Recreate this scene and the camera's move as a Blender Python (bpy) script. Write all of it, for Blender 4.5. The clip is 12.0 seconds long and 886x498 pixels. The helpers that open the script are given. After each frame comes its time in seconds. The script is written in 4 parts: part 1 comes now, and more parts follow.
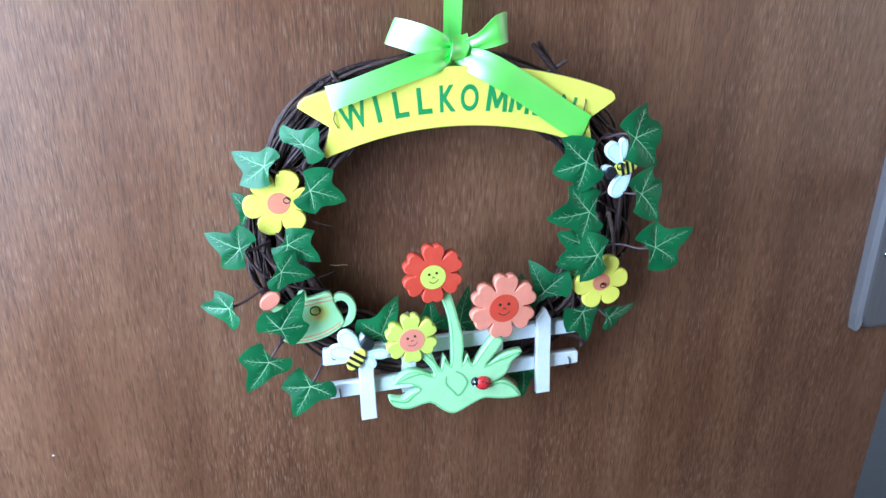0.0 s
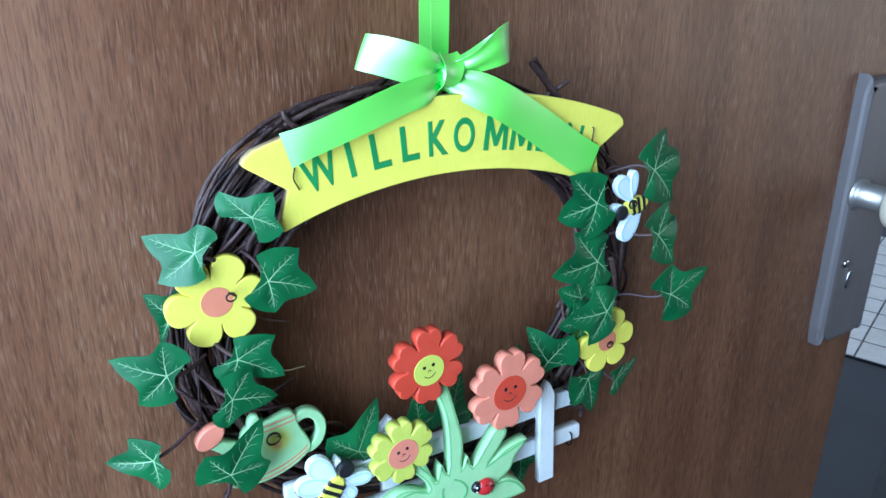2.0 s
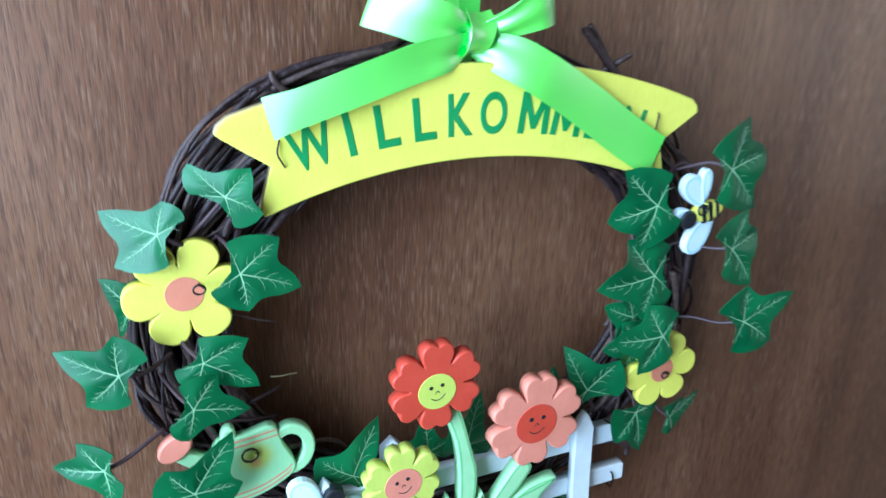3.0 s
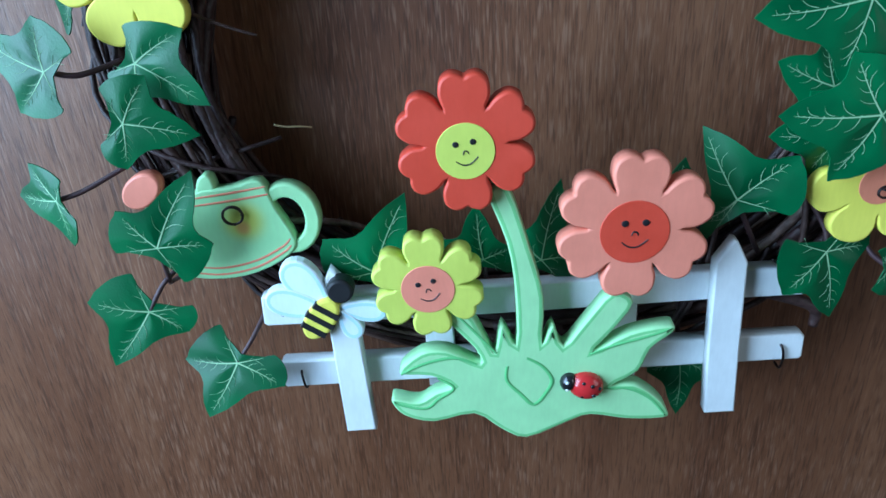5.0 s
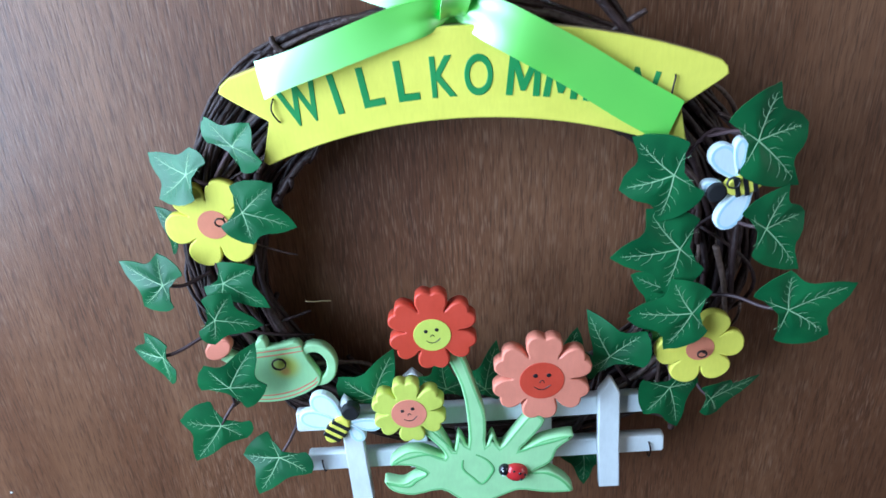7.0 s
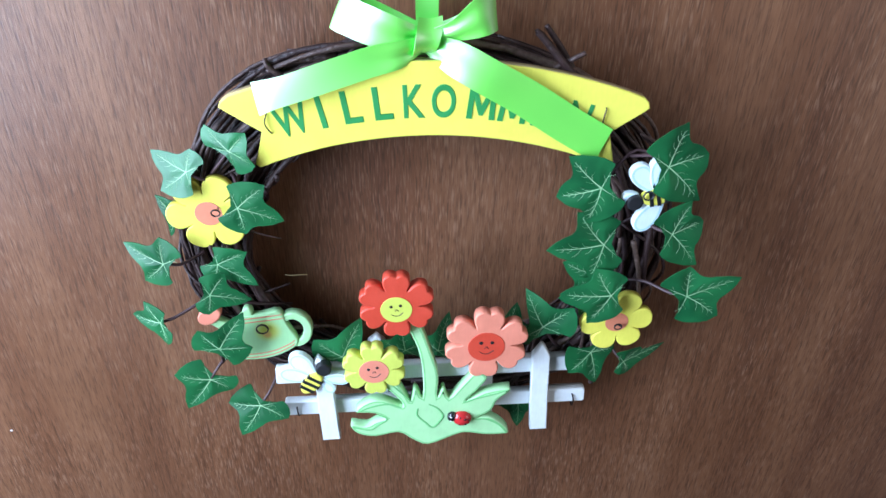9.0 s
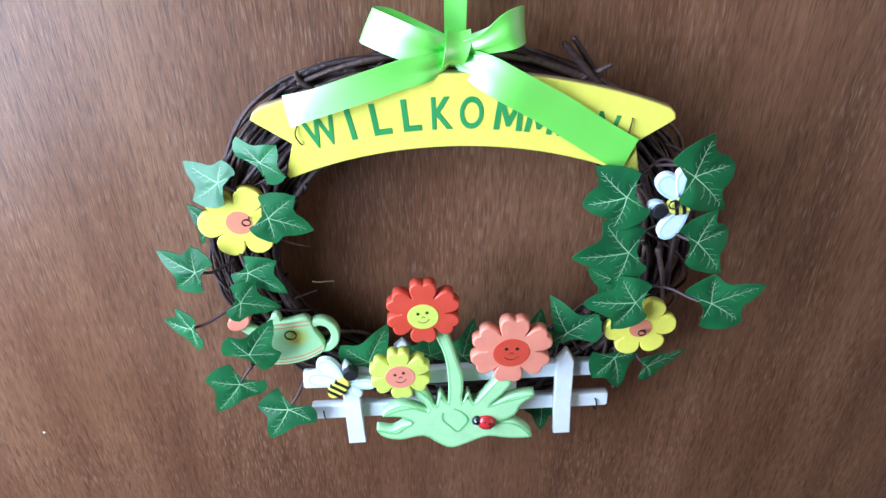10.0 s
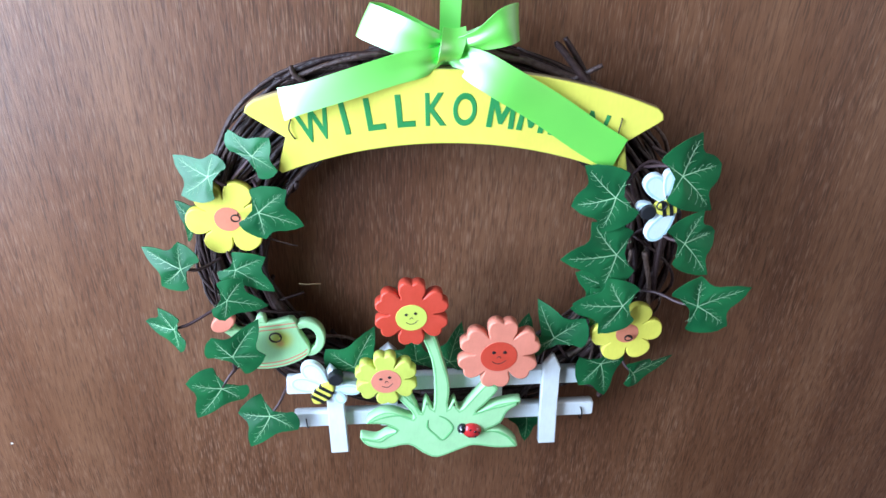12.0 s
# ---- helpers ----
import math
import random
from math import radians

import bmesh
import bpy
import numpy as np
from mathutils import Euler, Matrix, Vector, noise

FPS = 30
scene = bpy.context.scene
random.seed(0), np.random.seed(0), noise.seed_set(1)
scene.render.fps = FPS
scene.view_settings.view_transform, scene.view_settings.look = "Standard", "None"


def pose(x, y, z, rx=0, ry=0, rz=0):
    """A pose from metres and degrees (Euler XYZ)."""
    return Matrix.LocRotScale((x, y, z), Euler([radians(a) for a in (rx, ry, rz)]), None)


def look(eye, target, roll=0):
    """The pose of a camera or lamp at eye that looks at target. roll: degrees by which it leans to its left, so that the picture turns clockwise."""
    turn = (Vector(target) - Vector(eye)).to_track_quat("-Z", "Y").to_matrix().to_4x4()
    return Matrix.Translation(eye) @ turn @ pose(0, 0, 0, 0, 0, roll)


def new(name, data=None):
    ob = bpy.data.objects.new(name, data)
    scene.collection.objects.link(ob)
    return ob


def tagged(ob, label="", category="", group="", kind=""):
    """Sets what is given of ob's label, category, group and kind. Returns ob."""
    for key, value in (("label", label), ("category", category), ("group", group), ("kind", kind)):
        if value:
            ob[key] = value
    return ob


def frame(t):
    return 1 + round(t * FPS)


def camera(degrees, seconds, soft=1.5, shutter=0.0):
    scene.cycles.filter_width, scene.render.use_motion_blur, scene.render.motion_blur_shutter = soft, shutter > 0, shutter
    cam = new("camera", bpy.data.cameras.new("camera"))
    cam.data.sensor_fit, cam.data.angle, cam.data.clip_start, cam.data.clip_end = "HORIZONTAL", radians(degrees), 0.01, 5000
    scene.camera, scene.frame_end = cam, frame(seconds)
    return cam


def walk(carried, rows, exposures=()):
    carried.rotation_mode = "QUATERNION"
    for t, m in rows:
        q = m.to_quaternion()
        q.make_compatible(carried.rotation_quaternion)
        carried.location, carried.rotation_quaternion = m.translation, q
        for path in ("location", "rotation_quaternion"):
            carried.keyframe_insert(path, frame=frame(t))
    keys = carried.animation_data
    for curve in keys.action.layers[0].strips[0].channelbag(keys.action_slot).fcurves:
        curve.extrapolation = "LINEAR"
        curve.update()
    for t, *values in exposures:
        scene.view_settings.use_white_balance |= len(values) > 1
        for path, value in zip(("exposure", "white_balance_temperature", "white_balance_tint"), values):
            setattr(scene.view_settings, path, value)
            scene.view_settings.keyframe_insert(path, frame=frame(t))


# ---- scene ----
from mathutils.geometry import tessellate_polygon
cam = camera(63.0, 12.0, shutter=0.2)
PATH = [
    (0, (-0.094, -0.442, 1.693), (0.359, 1.349, 0.927), 0.9),
    (0.5, (-0.089, -0.441, 1.686), (0.357, 1.356, 0.929), 1.1),
    (1, (-0.101, -0.407, 1.681), (0.358, 1.389, 0.93), 0.8),
    (1.2, (-0.112, -0.385, 1.681), (0.424, 1.396, 0.944), 1.4),
    (1.5, (-0.123, -0.351, 1.687), (0.501, 1.399, 0.945), 2.5),
    (1.7, (-0.131, -0.324, 1.684), (0.607, 1.38, 0.941), 2.3),
    (2, (-0.142, -0.305, 1.682), (0.774, 1.319, 0.959), 0.5),
    (2.2, (-0.149, -0.294, 1.677), (0.803, 1.314, 0.966), 0.3),
    (2.5, (-0.15, -0.286, 1.677), (0.789, 1.331, 0.967), 0.7),
    (2.8, (-0.124, -0.278, 1.673), (0.761, 1.368, 0.961), -0.4),
    (3, (-0.094, -0.269, 1.665), (0.619, 1.443, 0.917), 1.9),
    (3.1, (-0.074, -0.258, 1.66), (0.519, 1.477, 0.861), 3.7),
    (3.2, (-0.059, -0.244, 1.651), (0.478, 1.492, 0.815), 7.1),
    (3.3, (-0.042, -0.241, 1.638), (0.348, 1.543, 0.823), 4.2),
    (3.4, (-0.035, -0.236, 1.623), (0.282, 1.574, 0.833), 1.9),
    (3.5, (-0.03, -0.23, 1.61), (0.191, 1.603, 0.841), -1.1),
    (3.6, (-0.031, -0.222, 1.604), (0.126, 1.603, 0.799), -4.0),
    (3.7, (-0.027, -0.217, 1.594), (-0.047, 1.627, 0.822), -6.0),
    (5.3, (0.008, -0.232, 1.569), (-0.067, 1.527, 0.621), -3.2),
    (5.5, (0.013, -0.236, 1.568), (-0.061, 1.524, 0.621), -3.0),
    (6, (0.02, -0.242, 1.576), (-0.025, 1.51, 0.611), -2.6),
    (6.2, (0.019, -0.247, 1.583), (-0.011, 1.527, 0.657), -2.8),
    (6.5, (0.018, -0.264, 1.609), (-0.021, 1.511, 0.69), -3.3),
    (6.7, (0.017, -0.28, 1.641), (-0.028, 1.503, 0.736), -3.2),
    (8.3, (0.008, -0.331, 1.728), (0.111, 1.316, 0.599), 0.6),
    (8.5, (0.009, -0.332, 1.729), (0.13, 1.315, 0.6), 1.1),
    (9, (0.006, -0.332, 1.738), (0.12, 1.323, 0.621), 1.1),
    (9.5, (0.001, -0.332, 1.745), (0.096, 1.324, 0.626), 0.5),
    (9.7, (-0.001, -0.333, 1.744), (0.086, 1.324, 0.624), 0.2),
    (10, (-0.001, -0.332, 1.746), (0.077, 1.318, 0.618), 0.3),
    (10.5, (-0.007, -0.324, 1.739), (0.077, 1.319, 0.602), 0.7),
    (10.7, (-0.01, -0.326, 1.733), (0.088, 1.311, 0.587), 1.0),
    (11, (-0.011, -0.334, 1.73), (0.115, 1.312, 0.6), 1.8),
    (11.5, (-0.01, -0.343, 1.73), (0.142, 1.347, 0.672), 2.4),
    (11.7, (-0.01, -0.344, 1.728), (0.137, 1.356, 0.685), 2.1),
    (12, (-0.011, -0.343, 1.728), (0.149, 1.364, 0.697), 2.4),
]
EXPOSURES = [
    (0, 0.49, 5150, 7), (1.5, 0.20, 5100, 5), (2.5, 0.06, 5150, 4), (2.8, 0.19, 5100, 3), (3, 0.23, 5050, 2), (3.5, 0.62, 5050, 1),
    (5.3, -0.13, 4850, 0), (6, -0.13, 4850, 0), (6.7, -0.02, 5100, 4), (8.3, 0.40, 5550, 12), (9.5, 0.47, 5550, 12), (12, 0.46, 5550, 12),
]
walk(cam, [(t, look(eye, target, roll)) for t, eye, target, roll in PATH], EXPOSURES)

# ---- world, sun ----
world = bpy.data.worlds.new("sky")
scene.world = world
world.use_nodes = True
wn = world.node_tree
sky = wn.nodes.new("ShaderNodeTexSky")
sky.sky_type = "NISHITA"
sky.sun_disc = False
sky.sun_elevation = radians(40)
sky.sun_rotation = radians(23)
wn.nodes["Background"].inputs["Strength"].default_value = 0.10
wn.links.new(sky.outputs["Color"], wn.nodes["Background"].inputs["Color"])

SUN_FROM = Vector((0.30, 0.70, 0.62))
sun = new("sun", bpy.data.lights.new("sun", "SUN"))
sun.data.energy = 2.0
sun.data.angle = radians(25)
sun.data.color = (1.0, 0.95, 0.88)
sun.matrix_world = look(SUN_FROM * 5, (0, 0, 0))

# sky light in the hall window's opening
lamp = new("window_light", bpy.data.lights.new("window_light", "AREA"))
lamp.data.shape, lamp.data.size, lamp.data.size_y = "RECTANGLE", 0.70, 1.0
lamp.data.energy = 27
lamp.data.color = (0.76, 0.87, 1.0)
lamp.matrix_world = look((-0.66, -0.45, 1.84), (0.0, -0.45, 1.84))
# added warm fill lamp, source unseen: brightens the door's latch side and handle plate
glow = new("window_light_far", bpy.data.lights.new("window_light_far", "AREA"))
glow.data.shape, glow.data.size, glow.data.size_y = "RECTANGLE", 0.65, 0.8
glow.data.energy = 4.2
glow.data.color = (1.0, 0.86, 0.70)
glow.matrix_world = look((1.22, -0.725, 1.8), (0.0, -0.725, 1.8))


# ---- materials ----
def material(name, rough=0.5, spec=0.5, metal=0.0):
    m = bpy.data.materials.new(name)
    m.use_nodes = True
    nt = m.node_tree
    b = nt.nodes["Principled BSDF"]
    b.inputs["Roughness"].default_value = rough
    b.inputs["Specular IOR Level"].default_value = spec
    b.inputs["Metallic"].default_value = metal
    return m, nt, b


def noise_node(nt, scale, detail=3.0, stretch=(1, 1, 1), rough=0.5, coords="Object"):
    tc = nt.nodes.new("ShaderNodeTexCoord")
    mp = nt.nodes.new("ShaderNodeMapping")
    mp.inputs["Scale"].default_value = stretch
    nz = nt.nodes.new("ShaderNodeTexNoise")
    nz.inputs["Scale"].default_value = scale
    nz.inputs["Detail"].default_value = detail
    nz.inputs["Roughness"].default_value = rough
    nt.links.new(tc.outputs[coords], mp.inputs["Vector"])
    nt.links.new(mp.outputs["Vector"], nz.inputs["Vector"])
    return nz.outputs["Fac"]


def ramp(nt, fac, stops):
    r = nt.nodes.new("ShaderNodeValToRGB")
    els = r.color_ramp.elements
    while len(els) < len(stops):
        els.new(0.5)
    for e, (p, c) in zip(els, stops):
        e.position = p
        e.color = (*c, 1)
    nt.links.new(fac, r.inputs["Fac"])
    return r.outputs["Color"]


def mix(nt, a, b, fac, mode="MIX"):
    n = nt.nodes.new("ShaderNodeMix")
    n.data_type, n.blend_type = "RGBA", mode
    for sock, v in ((n.inputs["Factor"], fac), (n.inputs["A"], a), (n.inputs["B"], b)):
        if isinstance(v, (int, float)):
            sock.default_value = v
        elif isinstance(v, tuple):
            sock.default_value = (*v, 1)
        else:
            nt.links.new(v, sock)
    return n.outputs["Result"]


def bump(nt, bsdf, height, strength, dist):
    n = nt.nodes.new("ShaderNodeBump")
    n.inputs["Strength"].default_value = strength
    n.inputs["Distance"].default_value = dist
    nt.links.new(height, n.inputs["Height"])
    nt.links.new(n.outputs["Normal"], bsdf.inputs["Normal"])


def painted(name, colour, rough=0.45, spec=0.4, vary=0.10, fine=900.0, relief=0.07):
    """Paint brushed on wood: slight blotches, fine brush grain."""
    m, nt, b = material(name, rough, spec)
    dark = tuple(c * (1 - vary) for c in colour)
    lite = tuple(min(1.0, c * (1 + vary * 0.6) + 0.01) for c in colour)
    blot = noise_node(nt, 90, 4)
    grain = noise_node(nt, fine, 3, (1, 1, 0.25))
    base = ramp(nt, blot, [(0.3, dark), (0.7, lite)])
    col = mix(nt, base, ramp(nt, grain, [(0.35, (0.94, 0.94, 0.94)), (0.65, (1, 1, 1))]), 0.6, "MULTIPLY")
    nt.links.new(col, b.inputs["Base Color"])
    bump(nt, b, grain, relief, 0.0003)
    return m


def door_wood():
    m, nt, b = material("door_veneer", 0.42, 0.65)
    broad = noise_node(nt, 1.0, 4, (26, 26, 1.7))
    mid = noise_node(nt, 1.0, 5, (330, 330, 21), 0.62)
    pores = noise_node(nt, 1.0, 3, (1300, 1300, 85), 0.6)
    fleck = noise_node(nt, 1.0, 2, (1250, 1250, 95), 0.5)
    patch = noise_node(nt, 1.0, 3, (22, 22, 7))
    blotch = noise_node(nt, 7.0, 3)
    base = ramp(nt, broad, [(0.28, (0.112, 0.045, 0.021)), (0.5, (0.161, 0.069, 0.031)), (0.72, (0.208, 0.097, 0.046))])
    base = mix(nt, base, ramp(nt, mid, [(0.3, (0.70, 0.66, 0.64)), (0.62, (1.12, 1.12, 1.12))]), 0.62, "MULTIPLY")
    base = mix(nt, base, ramp(nt, pores, [(0.36, (0.42, 0.37, 0.36)), (0.50, (1.04, 1.04, 1.04))]), 0.7, "MULTIPLY")
    spread = ramp(nt, patch, [(0.36, (0.25, 0.25, 0.25)), (0.62, (1, 1, 1))])
    light = mix(nt, ramp(nt, fleck, [(0.53, (0, 0, 0)), (0.68, (0.50, 0.50, 0.50))]), spread, 1.0, "MULTIPLY")
    base = mix(nt, base, (0.36, 0.215, 0.135), light)
    base = mix(nt, base, ramp(nt, blotch, [(0.3, (0.86, 0.84, 0.84)), (0.7, (1.1, 1.1, 1.1))]), 0.6, "MULTIPLY")
    nt.links.new(base, b.inputs["Base Color"])
    rg = ramp(nt, blotch, [(0.3, (0.36, 0.36, 0.36)), (0.7, (0.5, 0.5, 0.5))])
    nt.links.new(rg, b.inputs["Roughness"])
    bump(nt, b, pores, 0.35, 0.0004)
    return m


def bark():
    m, nt, b = material("twig_bark", 0.5, 0.4)
    rnd = nt.nodes.new("ShaderNodeObjectInfo").outputs["Random"]
    base = ramp(nt, rnd, [(0.0, (0.016, 0.008, 0.009)), (0.5, (0.040, 0.022, 0.020)), (0.82, (0.074, 0.047, 0.039)), (1.0, (0.17, 0.12, 0.095))])
    nz = noise_node(nt, 420, 4)
    col = mix(nt, base, ramp(nt, nz, [(0.3, (0.55, 0.5, 0.5)), (0.7, (1.35, 1.3, 1.3))]), 0.9, "MULTIPLY")
    nt.links.new(col, b.inputs["Base Color"])
    bump(nt, b, nz, 0.9, 0.0008)
    return m


def leaf_green(name, deep, lite, rough=0.36):
    m, nt, b = material(name, rough, 0.36)
    b.inputs["IOR"].default_value = 1.5
    rnd = nt.nodes.new("ShaderNodeObjectInfo").outputs["Random"]
    nz = noise_node(nt, 55, 3)
    weave = noise_node(nt, 1500, 1)
    col = ramp(nt, nz, [(0.3, deep), (0.7, lite)])
    col = mix(nt, col, ramp(nt, rnd, [(0.0, (0.8, 0.85, 0.85)), (1.0, (1.12, 1.1, 1.15))]), 0.9, "MULTIPLY")
    nt.links.new(col, b.inputs["Base Color"])
    bump(nt, b, weave, 0.22, 0.0003)
    return m


def satin():
    m, nt, b = material("satin_ribbon", 0.52, 1.0)
    b.inputs["IOR"].default_value = 2.3
    b.inputs["Coat Weight"].default_value = 0.8
    b.inputs["Coat Roughness"].default_value = 0.30
    nz = noise_node(nt, 40, 2)
    nt.links.new(ramp(nt, nz, [(0.3, (0.17, 0.80, 0.024)), (0.7, (0.21, 0.88, 0.034))]), b.inputs["Base Color"])
    b.inputs["Sheen Weight"].default_value = 0.12
    b.inputs["Sheen Roughness"].default_value = 0.4
    thread = noise_node(nt, 1.0, 1, (3000, 3000, 500))
    bump(nt, b, thread, 0.06, 0.0002)
    return m


def slab_floor(name, a, c, rough, scale):
    m, nt, b = material(name, rough, 0.4)
    nz = noise_node(nt, scale, 5)
    fine = noise_node(nt, scale * 14, 3)
    col = mix(nt, ramp(nt, nz, [(0.3, a), (0.7, c)]), ramp(nt, fine, [(0.3, (0.85, 0.85, 0.85)), (0.7, (1.05, 1.05, 1.05))]), 0.7, "MULTIPLY")
    nt.links.new(col, b.inputs["Base Color"])
    bump(nt, b, fine, 0.2, 0.002)
    return m


def steel(name, colour, rough, metal=1.0):
    m, nt, b = material(name, rough, 0.5, metal)
    nz = noise_node(nt, 1.0, 3, (900, 900, 30))
    nt.links.new(ramp(nt, nz, [(0.3, tuple(c * 0.85 for c in colour)), (0.7, colour)]), b.inputs["Base Color"])
    return m


def painted_can():
    """Mint paint with a soft yellow wash of a blossom on it."""
    m = painted("can_paint", (0.42, 0.74, 0.36), 0.45, 0.4, 0.06)
    nt = m.node_tree
    b = nt.nodes["Principled BSDF"]
    col = b.inputs["Base Color"].links[0].from_socket
    tc = nt.nodes.new("ShaderNodeTexCoord")
    for at, far, tint in (((-0.0695, -0.0195, 1.4760), 0.0095, (0.56, 0.58, 0.06)), ((-0.0700, -0.0195, 1.4735), 0.0034, (0.60, 0.36, 0.12))):
        gap = nt.nodes.new("ShaderNodeVectorMath")
        gap.operation = "DISTANCE"
        gap.inputs[1].default_value = at
        nt.links.new(tc.outputs["Object"], gap.inputs[0])
        fall = nt.nodes.new("ShaderNodeMapRange")
        fall.inputs["From Min"].default_value = far * 0.25
        fall.inputs["From Max"].default_value = far
        fall.inputs["To Min"].default_value = 0.85
        fall.inputs["To Max"].default_value = 0.0
        fall.interpolation_type = "SMOOTHSTEP"
        nt.links.new(gap.outputs["Value"], fall.inputs["Value"])
        col = mix(nt, col, tint, fall.outputs["Result"])
    nt.links.new(col, b.inputs["Base Color"])
    return m


DOOR = door_wood()
BARK = bark()
LEAF = leaf_green("ivy_leaf_cloth", (0.010, 0.076, 0.023), (0.024, 0.148, 0.044), 0.40)
VEIN = painted("ivy_vein_print", (0.34, 0.53, 0.29), 0.5, 0.3)
STEM = painted("ivy_stem_wrap", (0.055, 0.028, 0.030), 0.5, 0.4)
YELLOW = painted("yellow_paint", (0.82, 0.76, 0.105), 0.5, 0.3, 0.05)
LIME = painted("lime_yellow_paint", (0.63, 0.69, 0.11), 0.5, 0.35, 0.06)
RED = painted("red_paint", (0.62, 0.066, 0.032), 0.45, 0.4, 0.06)
PINK = painted("salmon_paint", (0.78, 0.265, 0.17), 0.45, 0.4, 0.06)
ORANGE = painted("orange_paint", (0.72, 0.25, 0.14), 0.5, 0.3, 0.06)
MINT = painted("mint_paint", (0.45, 0.77, 0.38), 0.45, 0.4, 0.06)
GREEN = painted("grass_green_paint", (0.20, 0.55, 0.19), 0.45, 0.4, 0.08)
RIM = painted("painted_rim_green", (0.27, 0.63, 0.24), 0.5, 0.3, 0.15)
LETTER = painted("letter_green_paint", (0.042, 0.275, 0.068), 0.5, 0.3, 0.08)
WHITE = painted("white_paint", (0.80, 0.84, 0.84), 0.5, 0.4, 0.04)
WING = painted("wing_white_paint", (0.78, 0.88, 0.91), 0.45, 0.4, 0.03)
PALE = painted("pale_blue_paint", (0.56, 0.78, 0.88), 0.45, 0.4, 0.05)
BLACK = painted("black_paint", (0.012, 0.012, 0.014), 0.4, 0.5, 0.1)
PLY = painted("raw_wood_edge", (0.50, 0.38, 0.20), 0.7, 0.2, 0.15)
SATIN = satin()
CAN = painted_can()
WIRE = steel("dark_wire", (0.06, 0.05, 0.05), 0.4)
PEWTER = steel("aged_bronze", (0.17, 0.155, 0.155), 0.5, 0.35)
KNOB = painted("cream_knob_lacquer", (0.52, 0.47, 0.36), 0.3, 0.5, 0.06)
STEEL = steel("dull_steel", (0.46, 0.44, 0.42), 0.42, 0.8)
CHROME = steel("bright_steel", (0.7, 0.7, 0.72), 0.2)
SPECK = painted("white_speck", (0.75, 0.75, 0.75))
SLATE = slab_floor("dark_slate", (0.009, 0.010, 0.014), (0.016, 0.018, 0.023), 0.72, 3.0)
TILE = slab_floor("cream_tile", (0.52, 0.49, 0.42), (0.62, 0.59, 0.52), 0.35, 5.0)
GROUT = slab_floor("dark_grout", (0.06, 0.055, 0.05), (0.09, 0.085, 0.08), 0.9, 8.0)
# dark tone of the unseen walls holds bounced light down
PLASTER = slab_floor("wall_plaster", (0.13, 0.12, 0.11), (0.16, 0.15, 0.14), 0.9, 6.0)


# ---- building helpers; ornaments are drawn in millimetres: u across, v up, w out from the door ----
HEART = 1.5


def P(u, v, w):
    return Vector((u / 1000.0, -w / 1000.0, HEART + v / 1000.0))


def part(name, bm, mat, parent=None, label="", smooth=True):
    me = bpy.data.meshes.new(name)
    bmesh.ops.recalc_face_normals(bm, faces=bm.faces)
    bm.to_mesh(me)
    bm.free()
    for m in mat if isinstance(mat, (list, tuple)) else [mat]:
        me.materials.append(m)
    for p in me.polygons:
        p.use_smooth = smooth
    ob = new(name, me)
    if parent:
        ob.parent = parent
    if label:
        tagged(ob, label)
    return ob


def thing(name, label, category, group="", kind=""):
    return tagged(new(name), label, category, group, kind)


def spline(pts, n=4, closed=True):
    """Points on a smooth curve through pts."""
    pts = [Vector(p) for p in pts]
    out, m = [], len(pts)
    for i in range(m if closed else m - 1):
        a, b, c, d = (pts[(i + k) % m] if closed else pts[min(max(i + k, 0), m - 1)] for k in (-1, 0, 1, 2))
        for s in range(n):
            t = s / n
            out.append(0.5 * (2 * b + (c - a) * t + (2 * a - 5 * b + 4 * c - d) * t * t + (3 * b - a - 3 * c + d) * t ** 3))
    if not closed:
        out.append(pts[-1])
    return out


def inset(poly, d):
    """The outline moved inwards by d."""
    m = len(poly)
    area = sum(poly[i].x * poly[(i + 1) % m].y - poly[(i + 1) % m].x * poly[i].y for i in range(m))
    sign = 1 if area > 0 else -1
    out = []
    for i in range(m):
        e1, e2 = (poly[i] - poly[i - 1]).normalized(), (poly[(i + 1) % m] - poly[i]).normalized()
        n = Vector((-(e1.y + e2.y), e1.x + e2.x))
        if n.length < 1e-6:
            n = Vector((-e1.y, e1.x))
        n.normalize()
        k = max(0.6, n.dot(Vector((-e1.y, e1.x))))
        out.append(poly[i] + n * (sign * d / k))
    return out


